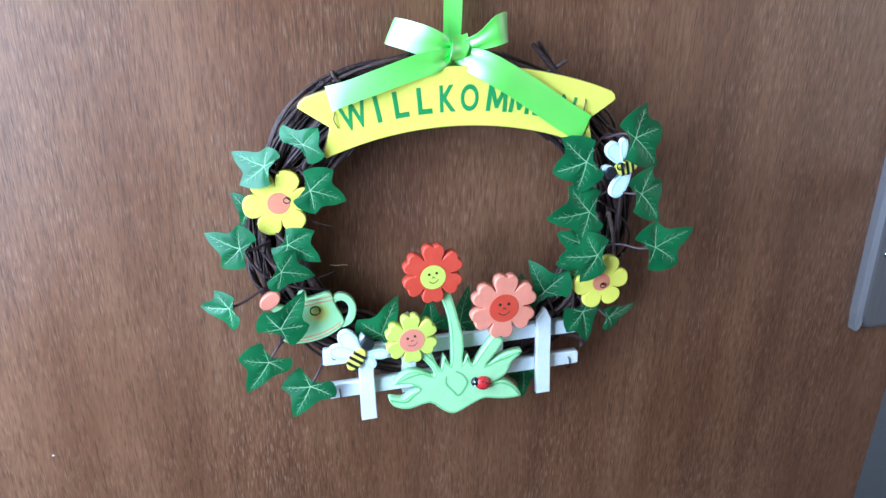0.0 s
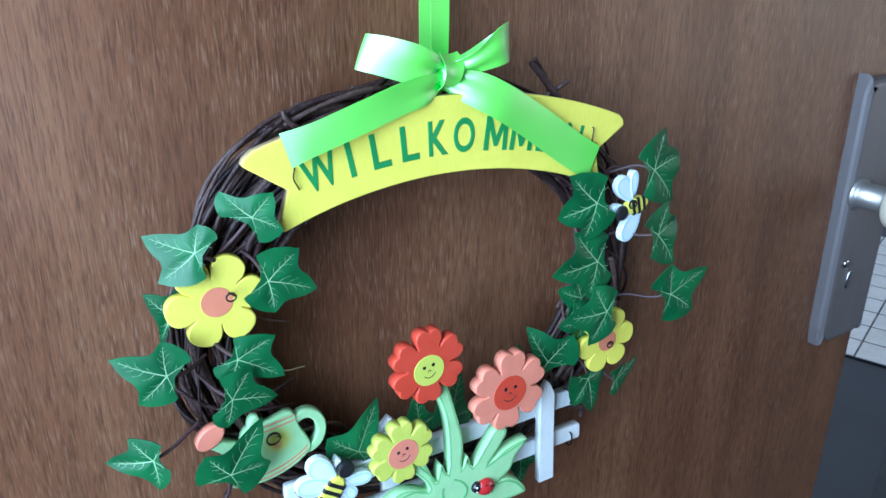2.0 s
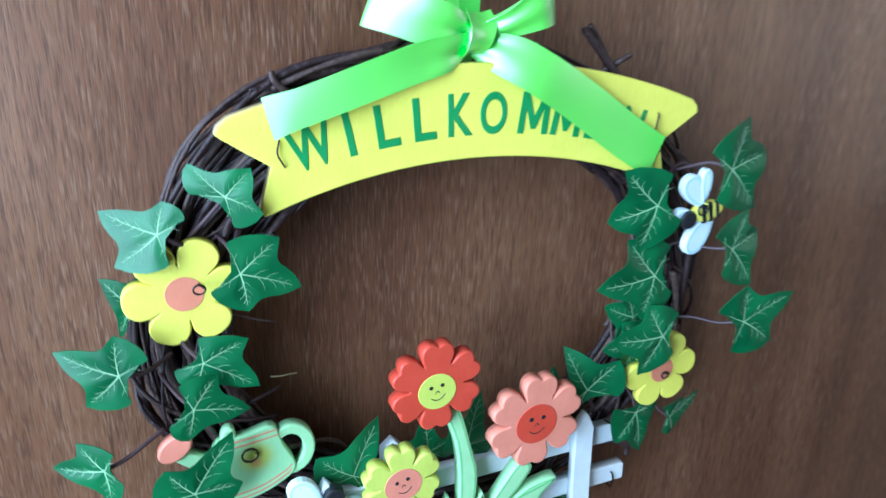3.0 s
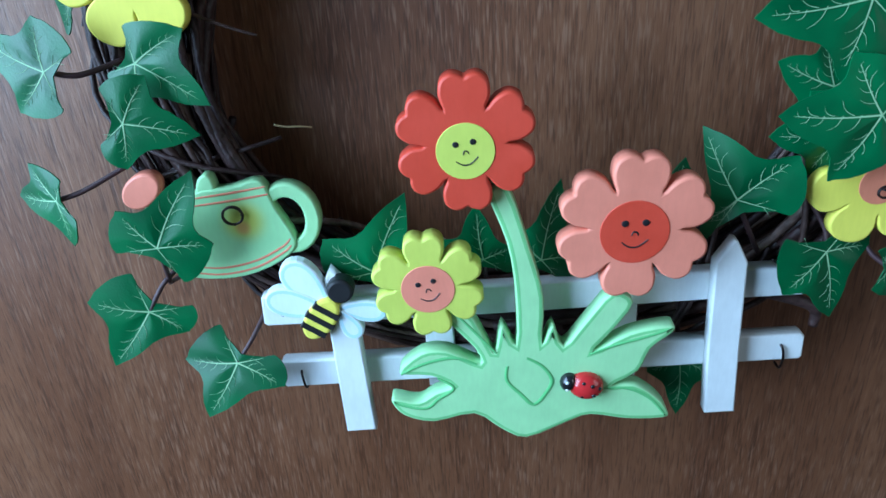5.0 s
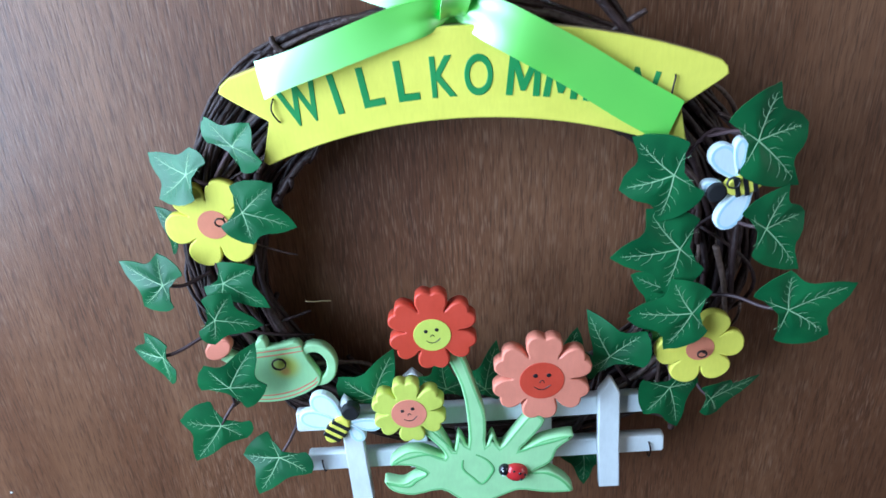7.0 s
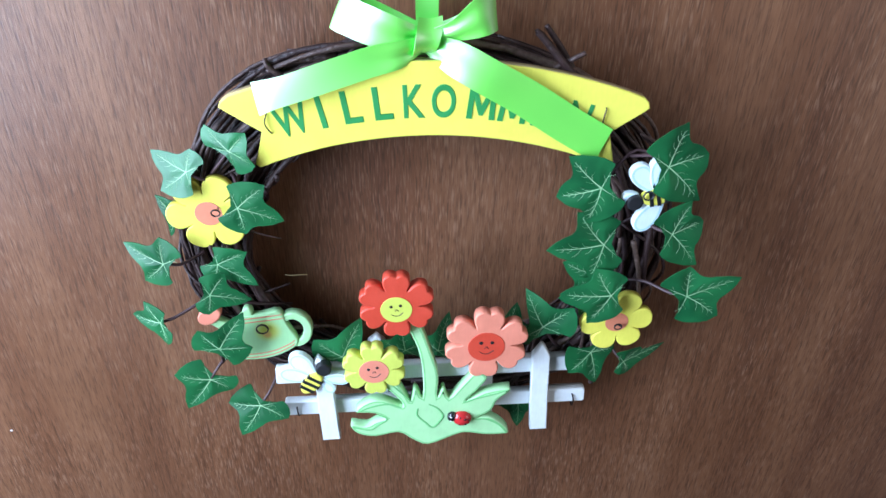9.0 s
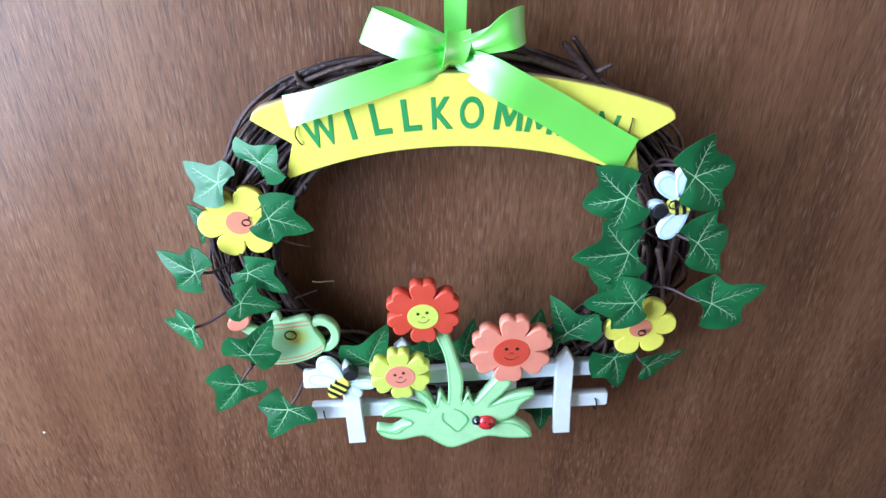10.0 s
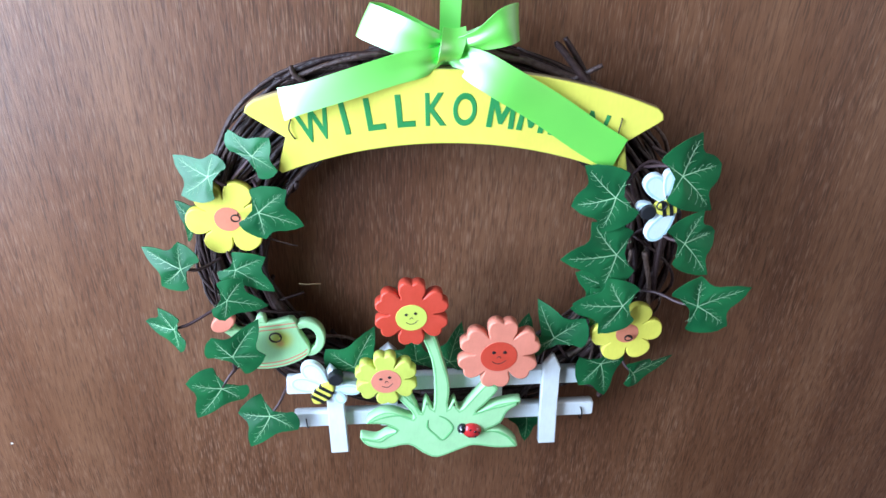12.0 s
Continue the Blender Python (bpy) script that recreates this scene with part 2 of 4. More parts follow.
def slab(poly, w0, w1, bevel=0.8, lean=(0, 0), round_steps=2, painted_rim=0.0):
    """A board with the outline poly (mm) from w0 to w1, its front edge rounded. lean: rise of w per mm of u and v."""
    poly = [Vector((p[0], p[1])) for p in poly]
    bm = bmesh.new()
    c = sum(poly, Vector((0, 0))) / len(poly)

    def loop(pts, w):
        return [bm.verts.new(P(p.x, p.y, w + lean[0] * (p.x - c.x) + lean[1] * (p.y - c.y))) for p in pts]

    loops = [loop(poly, w0), loop(poly, w1 - bevel)]
    for s in range(1, round_steps + 1):
        a = math.pi / 2 * s / round_steps
        loops.append(loop(inset(poly, bevel * (1 - math.cos(a))), w1 - bevel + bevel * math.sin(a)))
    if painted_rim:
        loops.append(loop(inset(poly, bevel + painted_rim), w1))
    m = len(poly)
    for a, b in zip(loops, loops[1:]):
        for i in range(m):
            f = bm.faces.new((a[i], a[(i + 1) % m], b[(i + 1) % m], b[i]))
            f.material_index = 1 if painted_rim and b is loops[-1] else 0
    for ring in (loops[-1], loops[0]):
        for tri in tessellate_polygon([[v.co for v in ring]]):
            if len({ring[i] for i in tri}) == 3:
                try:
                    bm.faces.new([ring[i] for i in tri])
                except ValueError:
                    pass
    return bm


def flat_top(ob):
    """Large front faces shade flat, the rounded rim smooth."""
    for p in ob.data.polygons:
        if len(p.vertices) == 3:
            p.use_smooth = False
    return ob


def tube(pts, radii, sides=7, bm=None):
    """A round rod along pts (world metres)."""
    bm = bm or bmesh.new()
    rings, up = [], Vector((0.13, 0.8, 0.58))
    for i, p in enumerate(pts):
        t = (pts[min(i + 1, len(pts) - 1)] - pts[max(i - 1, 0)]).normalized()
        a = t.cross(up).normalized()
        b = t.cross(a)
        r = radii[i] if isinstance(radii, (list, tuple)) else radii
        rings.append([bm.verts.new(p + (a * math.cos(k * 2 * math.pi / sides) + b * math.sin(k * 2 * math.pi / sides)) * r) for k in range(sides)])
    for x, y in zip(rings, rings[1:]):
        for k in range(sides):
            bm.faces.new((x[k], x[(k + 1) % sides], y[(k + 1) % sides], y[k]))
    bm.faces.new(list(reversed(rings[0])))
    bm.faces.new(rings[-1])
    return bm


def wire(name, pts, r, parent, n=6, mat=None, label="", sides=6):
    """A bent rod through (u, v, w) points, r in mm."""
    return part(name, tube([P(*p) for p in spline(pts, n, False)], r / 1000.0, sides), mat or WIRE, parent, label)


def circle(u, v, ru, rv=None, n=32, turn=0.0):
    rv = rv or ru
    c, s = math.cos(radians(turn)), math.sin(radians(turn))
    return [(u + ru * math.cos(a) * c - rv * math.sin(a) * s, v + ru * math.cos(a) * s + rv * math.sin(a) * c)
            for a in (2 * math.pi * k / n for k in range(n))]


def box(bm, x0, x1, y0, y1, z0, z1, bevel=0.0):
    r = bmesh.ops.create_cube(bm, size=1.0, matrix=Matrix.Translation(((x0 + x1) / 2, (y0 + y1) / 2, (z0 + z1) / 2)) @ Matrix.Diagonal((x1 - x0, y1 - y0, z1 - z0, 1)))
    if bevel:
        es = list({e for v in r["verts"] for e in v.link_edges})
        bmesh.ops.bevel(bm, geom=es, offset=bevel, segments=2, affect="EDGES")
    return bm


# ---- the setting: door, wall, floors ----
DOOR_L, DOOR_R = -0.405, 0.446
DOOR_W = -9.5  # the door's face behind the wreath's plane, mm
door = tagged(part("door_1", box(bmesh.new(), DOOR_L, DOOR_R, -DOOR_W / 1000, 0.042 - DOOR_W / 1000, 0.012, 2.02, 0.0025), DOOR, smooth=False),
              "brown wood-veneer door standing ajar, fine vertical grain", "door", kind="structure")
for p in door.data.polygons:
    p.use_smooth = False

plate_shape = [(380.5, -88), (375.5, 100), (377.5, 107), (383, 111), (424, 112), (431, 109), (434, 103), (437, -84), (432, -95), (424, -100.5), (396, -102), (386, -97)]
handle_plate = part("handle_plate", slab(spline(plate_shape, 2), DOOR_W, DOOR_W + 12, 5.0, round_steps=3), PEWTER, door, "aged bronze long handle plate", smooth=False)
part("screw", slab(circle(391, -31, 3.6, n=18), DOOR_W + 12, DOOR_W + 14, 1.0), CHROME, handle_plate)
part("keyhole_cover", slab(circle(399, -46, 2.8, 8.0, n=18, turn=-4), DOOR_W + 12, DOOR_W + 13.2, 0.6), CHROME, handle_plate)


def turned(u, v, profile, n=32):
    """A body of revolution standing on the door: (radius, w) pairs in mm."""
    bm = bmesh.new()
    rings = [[bm.verts.new(P(u + r * math.cos(2 * math.pi * k / n), v + r * math.sin(2 * math.pi * k / n), w + DOOR_W)) for k in range(n)] for r, w in profile]
    for x, y in zip(rings, rings[1:]):
        for k in range(n):
            bm.faces.new((x[k], x[(k + 1) % n], y[(k + 1) % n], y[k]))
    bm.faces.new(list(reversed(rings[0])))
    bm.faces.new(rings[-1])
    return bm


part("knob_neck", turned(387, 27, [(12.5, 12), (12.5, 13.5), (10.5, 15), (9.6, 17), (9.6, 40)]), STEEL, handle_plate, "round dull steel neck")
part("knob", turned(387, 27, [(11, 38), (17, 39), (18.6, 41), (19.2, 45), (19.2, 52), (18.0, 56), (14, 59), (7, 60)]), KNOB, handle_plate, "cream-coloured round door knob")

# unseen hall added to shape the light: window wall, back wall, side wall, ceiling
def wall_box(name, label, *dims):
    return tagged(part(name, box(bmesh.new(), *dims), PLASTER, smooth=False), label, "wall", kind="structure")


WX, WY0, WY1, WZ0, WZ1 = -0.64, -0.80, -0.10, 1.34, 2.34
wall_box("wall_hinge_side", "unseen dull grey-brown wall added beside the door to shape the light", WX - 0.25, DOOR_L - 0.06, 0.02, 0.30, 0, 2.6)
tagged(part("trim", box(bmesh.new(), DOOR_L - 0.06, DOOR_L - 0.004, 0.012, 0.30, 0, 2.6, 0.002), DOOR, smooth=False), "brown wooden door jamb on the hinge side", "door jamb", kind="structure")
wm = bmesh.new()
for dims in ((WX - 0.25, WX, -2.6, WY0, 0, 2.6), (WX - 0.25, WX, WY1, 0.02, 0, 2.6), (WX - 0.25, WX, WY0, WY1, 0, WZ0), (WX - 0.25, WX, WY0, WY1, WZ1, 2.6)):
    box(wm, *dims)
tagged(part("wall_window_side", wm, PLASTER, smooth=False), "unseen dull grey-brown wall added to shape the light, with an opening for a lamp", "wall", kind="structure")
wall_box("wall_back", "unseen dull grey-brown wall added behind to shape the light", WX, 1.5, -2.8, -2.6, 0, 2.6)
# opening left for the added warm fill lamp
fm = bmesh.new()
for dims in ((1.2, 1.4, -2.6, -1.05, 0, 2.6), (1.2, 1.4, -0.40, 0.30, 0, 2.6), (1.2, 1.4, -1.05, -0.40, 0, 1.40), (1.2, 1.4, -1.05, -0.40, 2.2, 2.6)):
    box(fm, *dims)
tagged(part("wall_far_side", fm, PLASTER, smooth=False), "unseen dull grey-brown wall added to shape the light, with an opening for a lamp", "wall", kind="structure")
tagged(part("ceiling", box(bmesh.new(), WX - 0.25, 1.5, -2.8, 0.30, 2.6, 2.75), PLASTER, smooth=False), "unseen dull grey-brown plain ceiling added to keep sky light out", "ceiling", kind="structure")

gm = bmesh.new()
box(gm, -40, 40, -40, 40, -0.2, 0.0)
ground = tagged(part("floor", gm, SLATE, smooth=False), "dark slate-grey floor inside and outside the door", "floor", kind="structure")

E1, E2, TILE_FROM, PITCH = Vector((0.37, -0.929, 0)), Vector((0.929, 0.37, 0)), 3.27, 0.195
tm = bmesh.new()
corners = [E2 * a + E1 * b for a, b in ((TILE_FROM, -1.6), (TILE_FROM + 10 * PITCH, -1.6), (TILE_FROM + 10 * PITCH, 1.2), (TILE_FROM, 1.2))]
low = [tm.verts.new(c + Vector((0, 0, 0.001))) for c in corners]
top = [tm.verts.new(c + Vector((0, 0, 0.009))) for c in corners]
tm.faces.new(top)
tm.faces.new(list(reversed(low)))
for k in range(4):
    tm.faces.new((low[k], low[(k + 1) % 4], top[(k + 1) % 4], top[k]))
tiling = tagged(part("pavement", tm, GROUT, smooth=False), "cream square floor tiles with dark joints", "tiled floor", kind="structure")


# ---- the wreath of twigs ----
CU, CV, RU, RV = 22.0, 22.0, 113.0, 97.0
wreath = thing("twig_wreath", "oval door wreath of dark brown bent twigs", "wreath")
rng = random.Random(7)


def on_ring(a, off, w):
    """A point on the oval at the angle a, off mm outside its middle line."""
    c, s = math.cos(a), math.sin(a)
    return Vector((CU + (RU + off) * c, CV + (RV + off) * s, w))


for k in range(190):
    a0, span = rng.uniform(0, 2 * math.pi), rng.uniform(1.3, 3.6)
    # places in the bundle's flattened section
    q, h = rng.uniform(0, 2 * math.pi), math.sqrt(rng.uniform(0.05, 1.0))
    ph, wob = rng.uniform(0, 6.28), rng.uniform(0.25, 0.9)
    pts, rad = [], []
    r0 = rng.uniform(1.0, 2.3)
    steps = 22
    for s in range(steps + 1):
        t = s / steps
        a = a0 + span * t
        qq = q + wob * math.sin(1.7 * a + ph)
        off = 18.4 * h * math.cos(qq) + 1.6 * math.sin(5 * a + ph) + 0.5 * math.sin(17 * a + 2 * ph)
        w = 4.0 + 9.6 * h * math.sin(qq) + 0.5 * math.sin(7 * a + ph * 2)
        flare = 6.0 * max(0.0, t - 0.93) / 0.07 * (1 if h > 0.9 else 0.2)
        pts.append(P(*on_ring(a, off + flare, max(w, -7.0))))
        rad.append(r0 * (1.0 - 0.55 * t) * (1 + 0.13 * math.sin(2.3 * s + ph) + 0.10 * math.sin(5.1 * s + 3 * ph)) / 1000.0)
    part("twig", tube(pts, rad, 6), BARK, wreath)
# binding twigs that wind round the bundle
for k in range(16):
    a0, span, turns, ph = rng.uniform(0, 6.28), rng.uniform(0.7, 1.3), rng.uniform(0.5, 1.1), rng.uniform(0, 6.28)
    pts = []
    for s in range(25):
        t = s / 24
        q = ph + turns * 2 * math.pi * t
        pts.append(P(*on_ring(a0 + span * t, 21.5 * math.cos(q), max(-8.0, 4.0 + 11.2 * math.sin(q)))))
    part("twig", tube(pts, [0.0013 * (1 - 0.4 * s / 24) for s in range(25)], 6), BARK, wreath)
# a loose strand on the shoulder beside the sign
for k in range(9):
    a0, span, off, w = rng.uniform(1.75, 1.95), rng.uniform(0.75, 1.05), rng.uniform(15, 26), rng.uniform(4, 14)
    pts = [P(*on_ring(a0 + span * s / 14, off * math.sin(math.pi * (0.22 + 0.56 * s / 14)) + 1.6 * math.sin(0.5 * s + 2.1 * k), w + 2.5 * math.sin(0.4 * s + 1.7 * k))) for s in range(15)]
    part("twig", tube(pts, [(0.0011 + 0.0001 * k) * (1 - 0.5 * s / 14) * (1 + 0.16 * math.sin(1.9 * s + k)) for s in range(15)], 6), BARK, wreath)
# broken ends that stick out
for pts, r in (([(-47, 118, 11), (-56, 121, 12), (-61, 120.6, 12)], 1.1), ([(-46, 118, 12), (-52, 123, 13), (-53.5, 127, 13)], 1.6), ([(86, 122, 12), (78, 134, 14), (72, 142, 14)], 1.8), ([(78, 122, 14), (85, 128, 18), (90, 131, 19)], 1.6),
               ([(88, 118, 20), (70, 138, 18), (67, 140, 18)], 2.0),
               ([(-97, -13, 12), (-80, -8, 11), (-66, -5, 9), (-56, -3, 6)], 1.0), ([(-76, 38, 13), (-65, 33, 12), (-57, 30, 11)], 0.6),
               ([(100, -62, 14), (118, -68, 16), (120, -76, 16)], 2.4), ([(108, 84, 16), (100, 74, 12), (92, 82, 10)], 1.2),
               ([(-40, -58, 14), (-66, -52, 13.5), (-82, -38, 12)], 1.3), ([(-97, 36, 13), (-101, 10, 17), (-101, -8, 14)], 0.8), ([(-84, 36, 14), (-89, 16, 18), (-84, 2, 17)], 1.0),
               ([(138, 74, 18), (136, 30, 20), (139, 0, 18)], 1.8), ([(128, 30, 20), (134, 10, 20), (140, -20, 16)], 1.5)):
    sp = spline(pts, 6, False)
    part("twig", tube([P(*p) for p in sp], [r / 1000.0 * (1 - 0.35 * i / len(sp)) for i in range(len(sp))], 7), BARK, wreath)

wire("twig", [(-59, 0, 2), (-55, -1.2, 1), (-51, -1.6, 0), (-47.5, -2.6, -1.5)], 0.34, wreath, 5, PLY, "thin pale split twig end")


# ---- ivy ----
def ivy_sprig(junction, tip, lobe_a, lobe_b, w=None, droop=3.0, stem=None, base=1.0, lie=0.0):
    """One cloth ivy leaf: the veins' origin, the main tip and the two side lobes, as (u, v, w) or as (u, v) at the height w."""
    marks = [Vector((*p[:2], p[2] if len(p) > 2 else w)) for p in (junction, tip, lobe_a, lobe_b)]
    J, T, A, B = (Vector(p[:2]) for p in marks)
    t, a, b = T - J, A - J, B - J
    size = (t.length + a.length + b.length) / 3
    ahead = (t.normalized() + 0.5 * (a.normalized() + b.normalized())).normalized()
    across = Vector((-ahead.y, ahead.x))
    if across.dot(a) < 0:
        across = -across
    r2 = random.Random(int(abs(J.x * 31 + J.y * 17)))
    ph = r2.uniform(0, 6.28)
    # the plane that the four marks lie on best
    m3 = np.array([(1.0, p.x - J.x, p.y - J.y) for p in marks])
    w0, gx, gy = np.linalg.lstsq(m3, np.array([p.z for p in marks]), rcond=None)[0]
    gx, gy = 0.7 * gx + lie, 0.7 * gy
    back_a = -ahead * (0.37 * size * base) + across * (0.48 * size * base)
    back_b = -ahead * (0.37 * size * base) - across * (0.48 * size * base)
    ribs = [t, a, b, back_a, back_b]

    def height(p):
        d = p - J
        rr = d.length / size
        near = min((d - e * max(0.0, min(1.0, d.dot(e) / e.length_squared))).length for e in ribs) / size
        quilt = 0.045 * size * (1 - math.exp(-(near / 0.15) ** 2)) * max(0.0, 1 - 0.55 * rr)
        ruffle = 0.028 * size * math.sin(4 * math.atan2(d.y, d.x) + ph) * rr
        return w0 + gx * d.x + gy * d.y + 0.8 - 0.42 * droop * rr * rr + quilt + ruffle

    def edge(e, back):
        """From the notch behind the stem round the back lobe to the side tip, then along the bay to the main tip."""
        lobe = [J - ahead * (0.17 * size * base), J + back * 0.80, J + back * 1.05, J + back * 0.86 + e * 0.34, J + back * 0.44 + e * 0.72, J + e * 0.91 + back * 0.13, J + e]
        bay = [J + e, J + e * 0.85 + t * 0.08, J + e * 0.61 + t * 0.20, J + e * 0.45 + t * 0.35, J + e * 0.36 + t * 0.53, J + e * 0.23 + t * 0.74, J + e * 0.09 + t * 0.90, T]
        return spline(lobe, 4, False)[:-1] + spline(bay, 4, False)

    one, two = edge(a, back_a), edge(b, back_b)
    outline = one + list(reversed(two))[1:-1]
    rings = 8
    bm = bmesh.new()
    mid = bm.verts.new(P(J.x, J.y, height(J)))
    m = len(outline)
    grid = []
    for k in range(1, rings + 1):
        grid.append([])
        for o in outline:
            p = J + (o - J) * (k / rings)
            if k == rings:
                p += Vector((r2.uniform(-1, 1), r2.uniform(-1, 1))) * 0.004 * size
            grid[-1].append(bm.verts.new(P(p.x, p.y, height(p))))
    for i in range(m):
        j = (i + 1) % m
        bm.faces.new((mid, grid[0][i], grid[0][j]))
        for x, y in zip(grid, grid[1:]):
            bm.faces.new((x[i], y[i], y[j], x[j]))
    sprig = thing("ivy_sprig", "dark green cloth ivy leaf with pale veins, wired to the wreath", "ivy leaf", "ivy leaves on the wreath")
    leaf = part("leaf", bm, LEAF, sprig)
    thick = leaf.modifiers.new("thickness", "SOLIDIFY")
    thick.thickness, thick.offset = 0.0004, 0.0
    leaf.modifiers.new("crisp_rim", "EDGE_SPLIT").split_angle = radians(50)

    vm = bmesh.new()

    def vein(p, q, wide, taper=0.25, sway=0.0):
        n, d = 8, q - p
        side = Vector((-d.y, d.x)).normalized()
        rows = []
        for s in range(n + 1):
            x = p + d * (s / n) + side * (sway * math.sin(math.pi * s / n))
            h = wide * (1 - (1 - taper) * s / n) / 2
            rows.append([vm.verts.new(P(y.x, y.y, height(y) + lift)) for y, lift in ((x - side * h, 0.27), (x, 0.36), (x + side * h, 0.27))])
        for x, y in zip(rows, rows[1:]):
            vm.faces.new((x[0], x[1], y[1], y[0]))
            vm.faces.new((x[1], x[2], y[2], y[1]))

    wide = 0.016 * size + 0.18
    for d, reach in ((t, 0.85), (a, 0.80), (b, 0.80)):
        vein(J, J + d * reach, wide, 0.2, 0.02 * d.length)
        for f, turn, ln in ((0.20, 46, 0.26), (0.27, -46, 0.26), (0.38, 42, 0.27), (0.46, -40, 0.25), (0.56, 38, 0.20), (0.62, -38, 0.19), (0.70, 34, 0.12), (0.75, -34, 0.11)):
            c, s = math.cos(radians(turn)), math.sin(radians(turn))
            k = ln * r2.uniform(0.6, 1.0)
            side = Vector((d.x * c - d.y * s, d.x * s + d.y * c)) * k
            vein(J + d * f, J + d * f + side, wide * 0.42, 0.2, 0.03 * d.length)
    for d in (back_a, back_b):
        vein(J, J + d * 0.74, wide * 0.75, 0.2)
        for f, turn in ((0.35, 42), (0.5, -42)):
            c, s = math.cos(radians(turn)), math.sin(radians(turn))
            vein(J + d * f, J + d * f + Vector((d.x * c - d.y * s, d.x * s + d.y * c)) * 0.26, wide * 0.35, 0.2)
    part("vein_print", vm, VEIN, leaf, "pale green printed veins")
    if stem:
        pts = [(J.x, J.y, w0 + 0.2)] + [tuple(s) for s in stem]
        sp = spline(pts, 6, False)
        part("stem", tube([P(*p) for p in sp], 0.00085, 6), STEM, sprig, "thin dark brown wire stem")
    return sprig


# hinge side, from the sign down
ivy_sprig((-73, 87, 24), (-64, 97, 26), (-84, 98, 19), (-61, 81, 27), droop=3, stem=[(-80, 78, 20), (-86, 70, 14)], base=1.25, lie=0.14)
ivy_sprig((-96, 74, 21), (-114, 81, 9), (-93, 85, 12), (-111, 62, 17), droop=2, stem=[(-90, 70, 19), (-84, 66, 13)], lie=0.14)
ivy_sprig((-71, 62, 34), (-50, 54, 32), (-57, 74, 30), (-69, 47, 32), droop=4, stem=[(-73, 67, 20), (-79, 71, 8)], lie=0.14)
ivy_sprig((-108, 46, 11), (-117, 56, 10), (-103, 57, 11), (-113, 33, 12), droop=2, stem=[(-100, 50, 10), (-92, 56, 9)], base=1.1, lie=0.14)
ivy_sprig((-114, 26, 26), (-134, 35, 23), (-114, 41, 24), (-126, 14, 26), droop=3, stem=[(-106, 24, 24), (-96, 26, 16)], lie=0.14)
ivy_sprig((-124, -14, 23), (-142, -16, 14), (-132, -3, 19), (-123, -30, 25), droop=3, stem=[(-116, -12, 22), (-102, -6, 16)], base=0.8, lie=0.14)
ivy_sprig((-86, 28, 30), (-67, 16, 31), (-70, 37, 33), (-90, 16, 28), droop=3, stem=[(-92, 31, 18), (-90, 36, 12)], base=0.9, lie=0.14)
ivy_sprig((-91, 13, 35), (-71, 8, 31), (-82, 26, 35), (-94, -1, 35), droop=4, stem=[(-96, 14, 26), (-101, 18, 16)], lie=0.14)
ivy_sprig((-94, -29, 28), (-78, -4, 33), (-104, -16, 31), (-76, -28, 30), droop=4, stem=[(-95, -42, 25), (-96, -46, 20), (-86, -42, 12)], base=1.05, lie=0.05)
ivy_sprig((-103, -53, 27), (-118, -72, 35), (-122, -48, 30), (-92, -62, 27), droop=3, stem=[(-97, -44, 26), (-92, -40, 20)], base=1.1)
ivy_sprig((-78, -75, 28), (-90, -94, 36), (-97, -75, 24), (-62, -83, 32), droop=3, stem=[(-72, -67, 24), (-67, -59, 15)], base=1.05)
# behind the fence and the flowers
ivy_sprig((-29, -46), (-17, -19), (-45, -34), (-15, -54), 19, 3, [(-26, -54, 16), (-20, -62, 12)])
ivy_sprig((7, -44), (5, -25), (-7, -37), (17, -40), 17, 2, [(8, -54, 14), (10, -62, 12)])
ivy_sprig((26, -45), (32, -17), (17, -35), (39, -44), 17, 2, [(24, -54, 14), (22, -62, 12)])
ivy_sprig((66, -28), (70, -12), (58, -22), (79, -29), 17, 2, [(65, -38, 14), (64, -50, 12)])
ivy_sprig((84, -23, 30), (74, -2, 15), (100, -9, 27), (75, -32, 18), droop=3, stem=[(92, -38, 20), (98, -48, 14)], base=1.25)
ivy_sprig((76, -89), (78, -117), (65, -95), (88, -97), 14, 2, [(75, -78, 12), (74, -66, 12)])
# latch side
ivy_sprig((113, -41, 26), (119, -66, 31), (101, -55, 26), (127, -40, 29), droop=3, stem=[(114, -36, 22), (112, -30, 14)], base=1.15, lie=-0.24)
ivy_sprig((132, -46, 29), (158, -41, 27), (142, -39, 28), (136, -55, 30), droop=2, stem=[(127, -42, 25), (124, -32, 18)], base=0.8, lie=-0.24)
ivy_sprig((102, 70, 32), (82, 62, 18), (85, 86, 25), (99, 47, 28), droop=3, stem=[(108, 75, 27), (120, 84, 22), (130, 82, 26)], base=1.0, lie=-0.24)
ivy_sprig((109, 9, 19), (92, 17, 15), (104, 24, 17), (99, -3, 17), droop=2, stem=[(114, 14, 16), (118, 20, 12)], lie=-0.24)
ivy_sprig((109, 35, 30), (80, 31, 20), (94, 53, 22), (104, 14, 29), droop=3, stem=[(114, 40, 24), (118, 46, 16)], base=0.95, lie=-0.24)
ivy_sprig((112, -4, 22), (91, -4, 18), (101, 9, 19), (104, -17, 20), droop=2, stem=[(117, -2, 18), (121, 2, 13)], lie=-0.24)
ivy_sprig((116.5, 4.5, 33), (89, 5, 24), (106, 22, 28), (106, -15, 29.5), droop=3, stem=[(122, 10, 27), (126, 14, 16)], base=0.85, lie=-0.24)
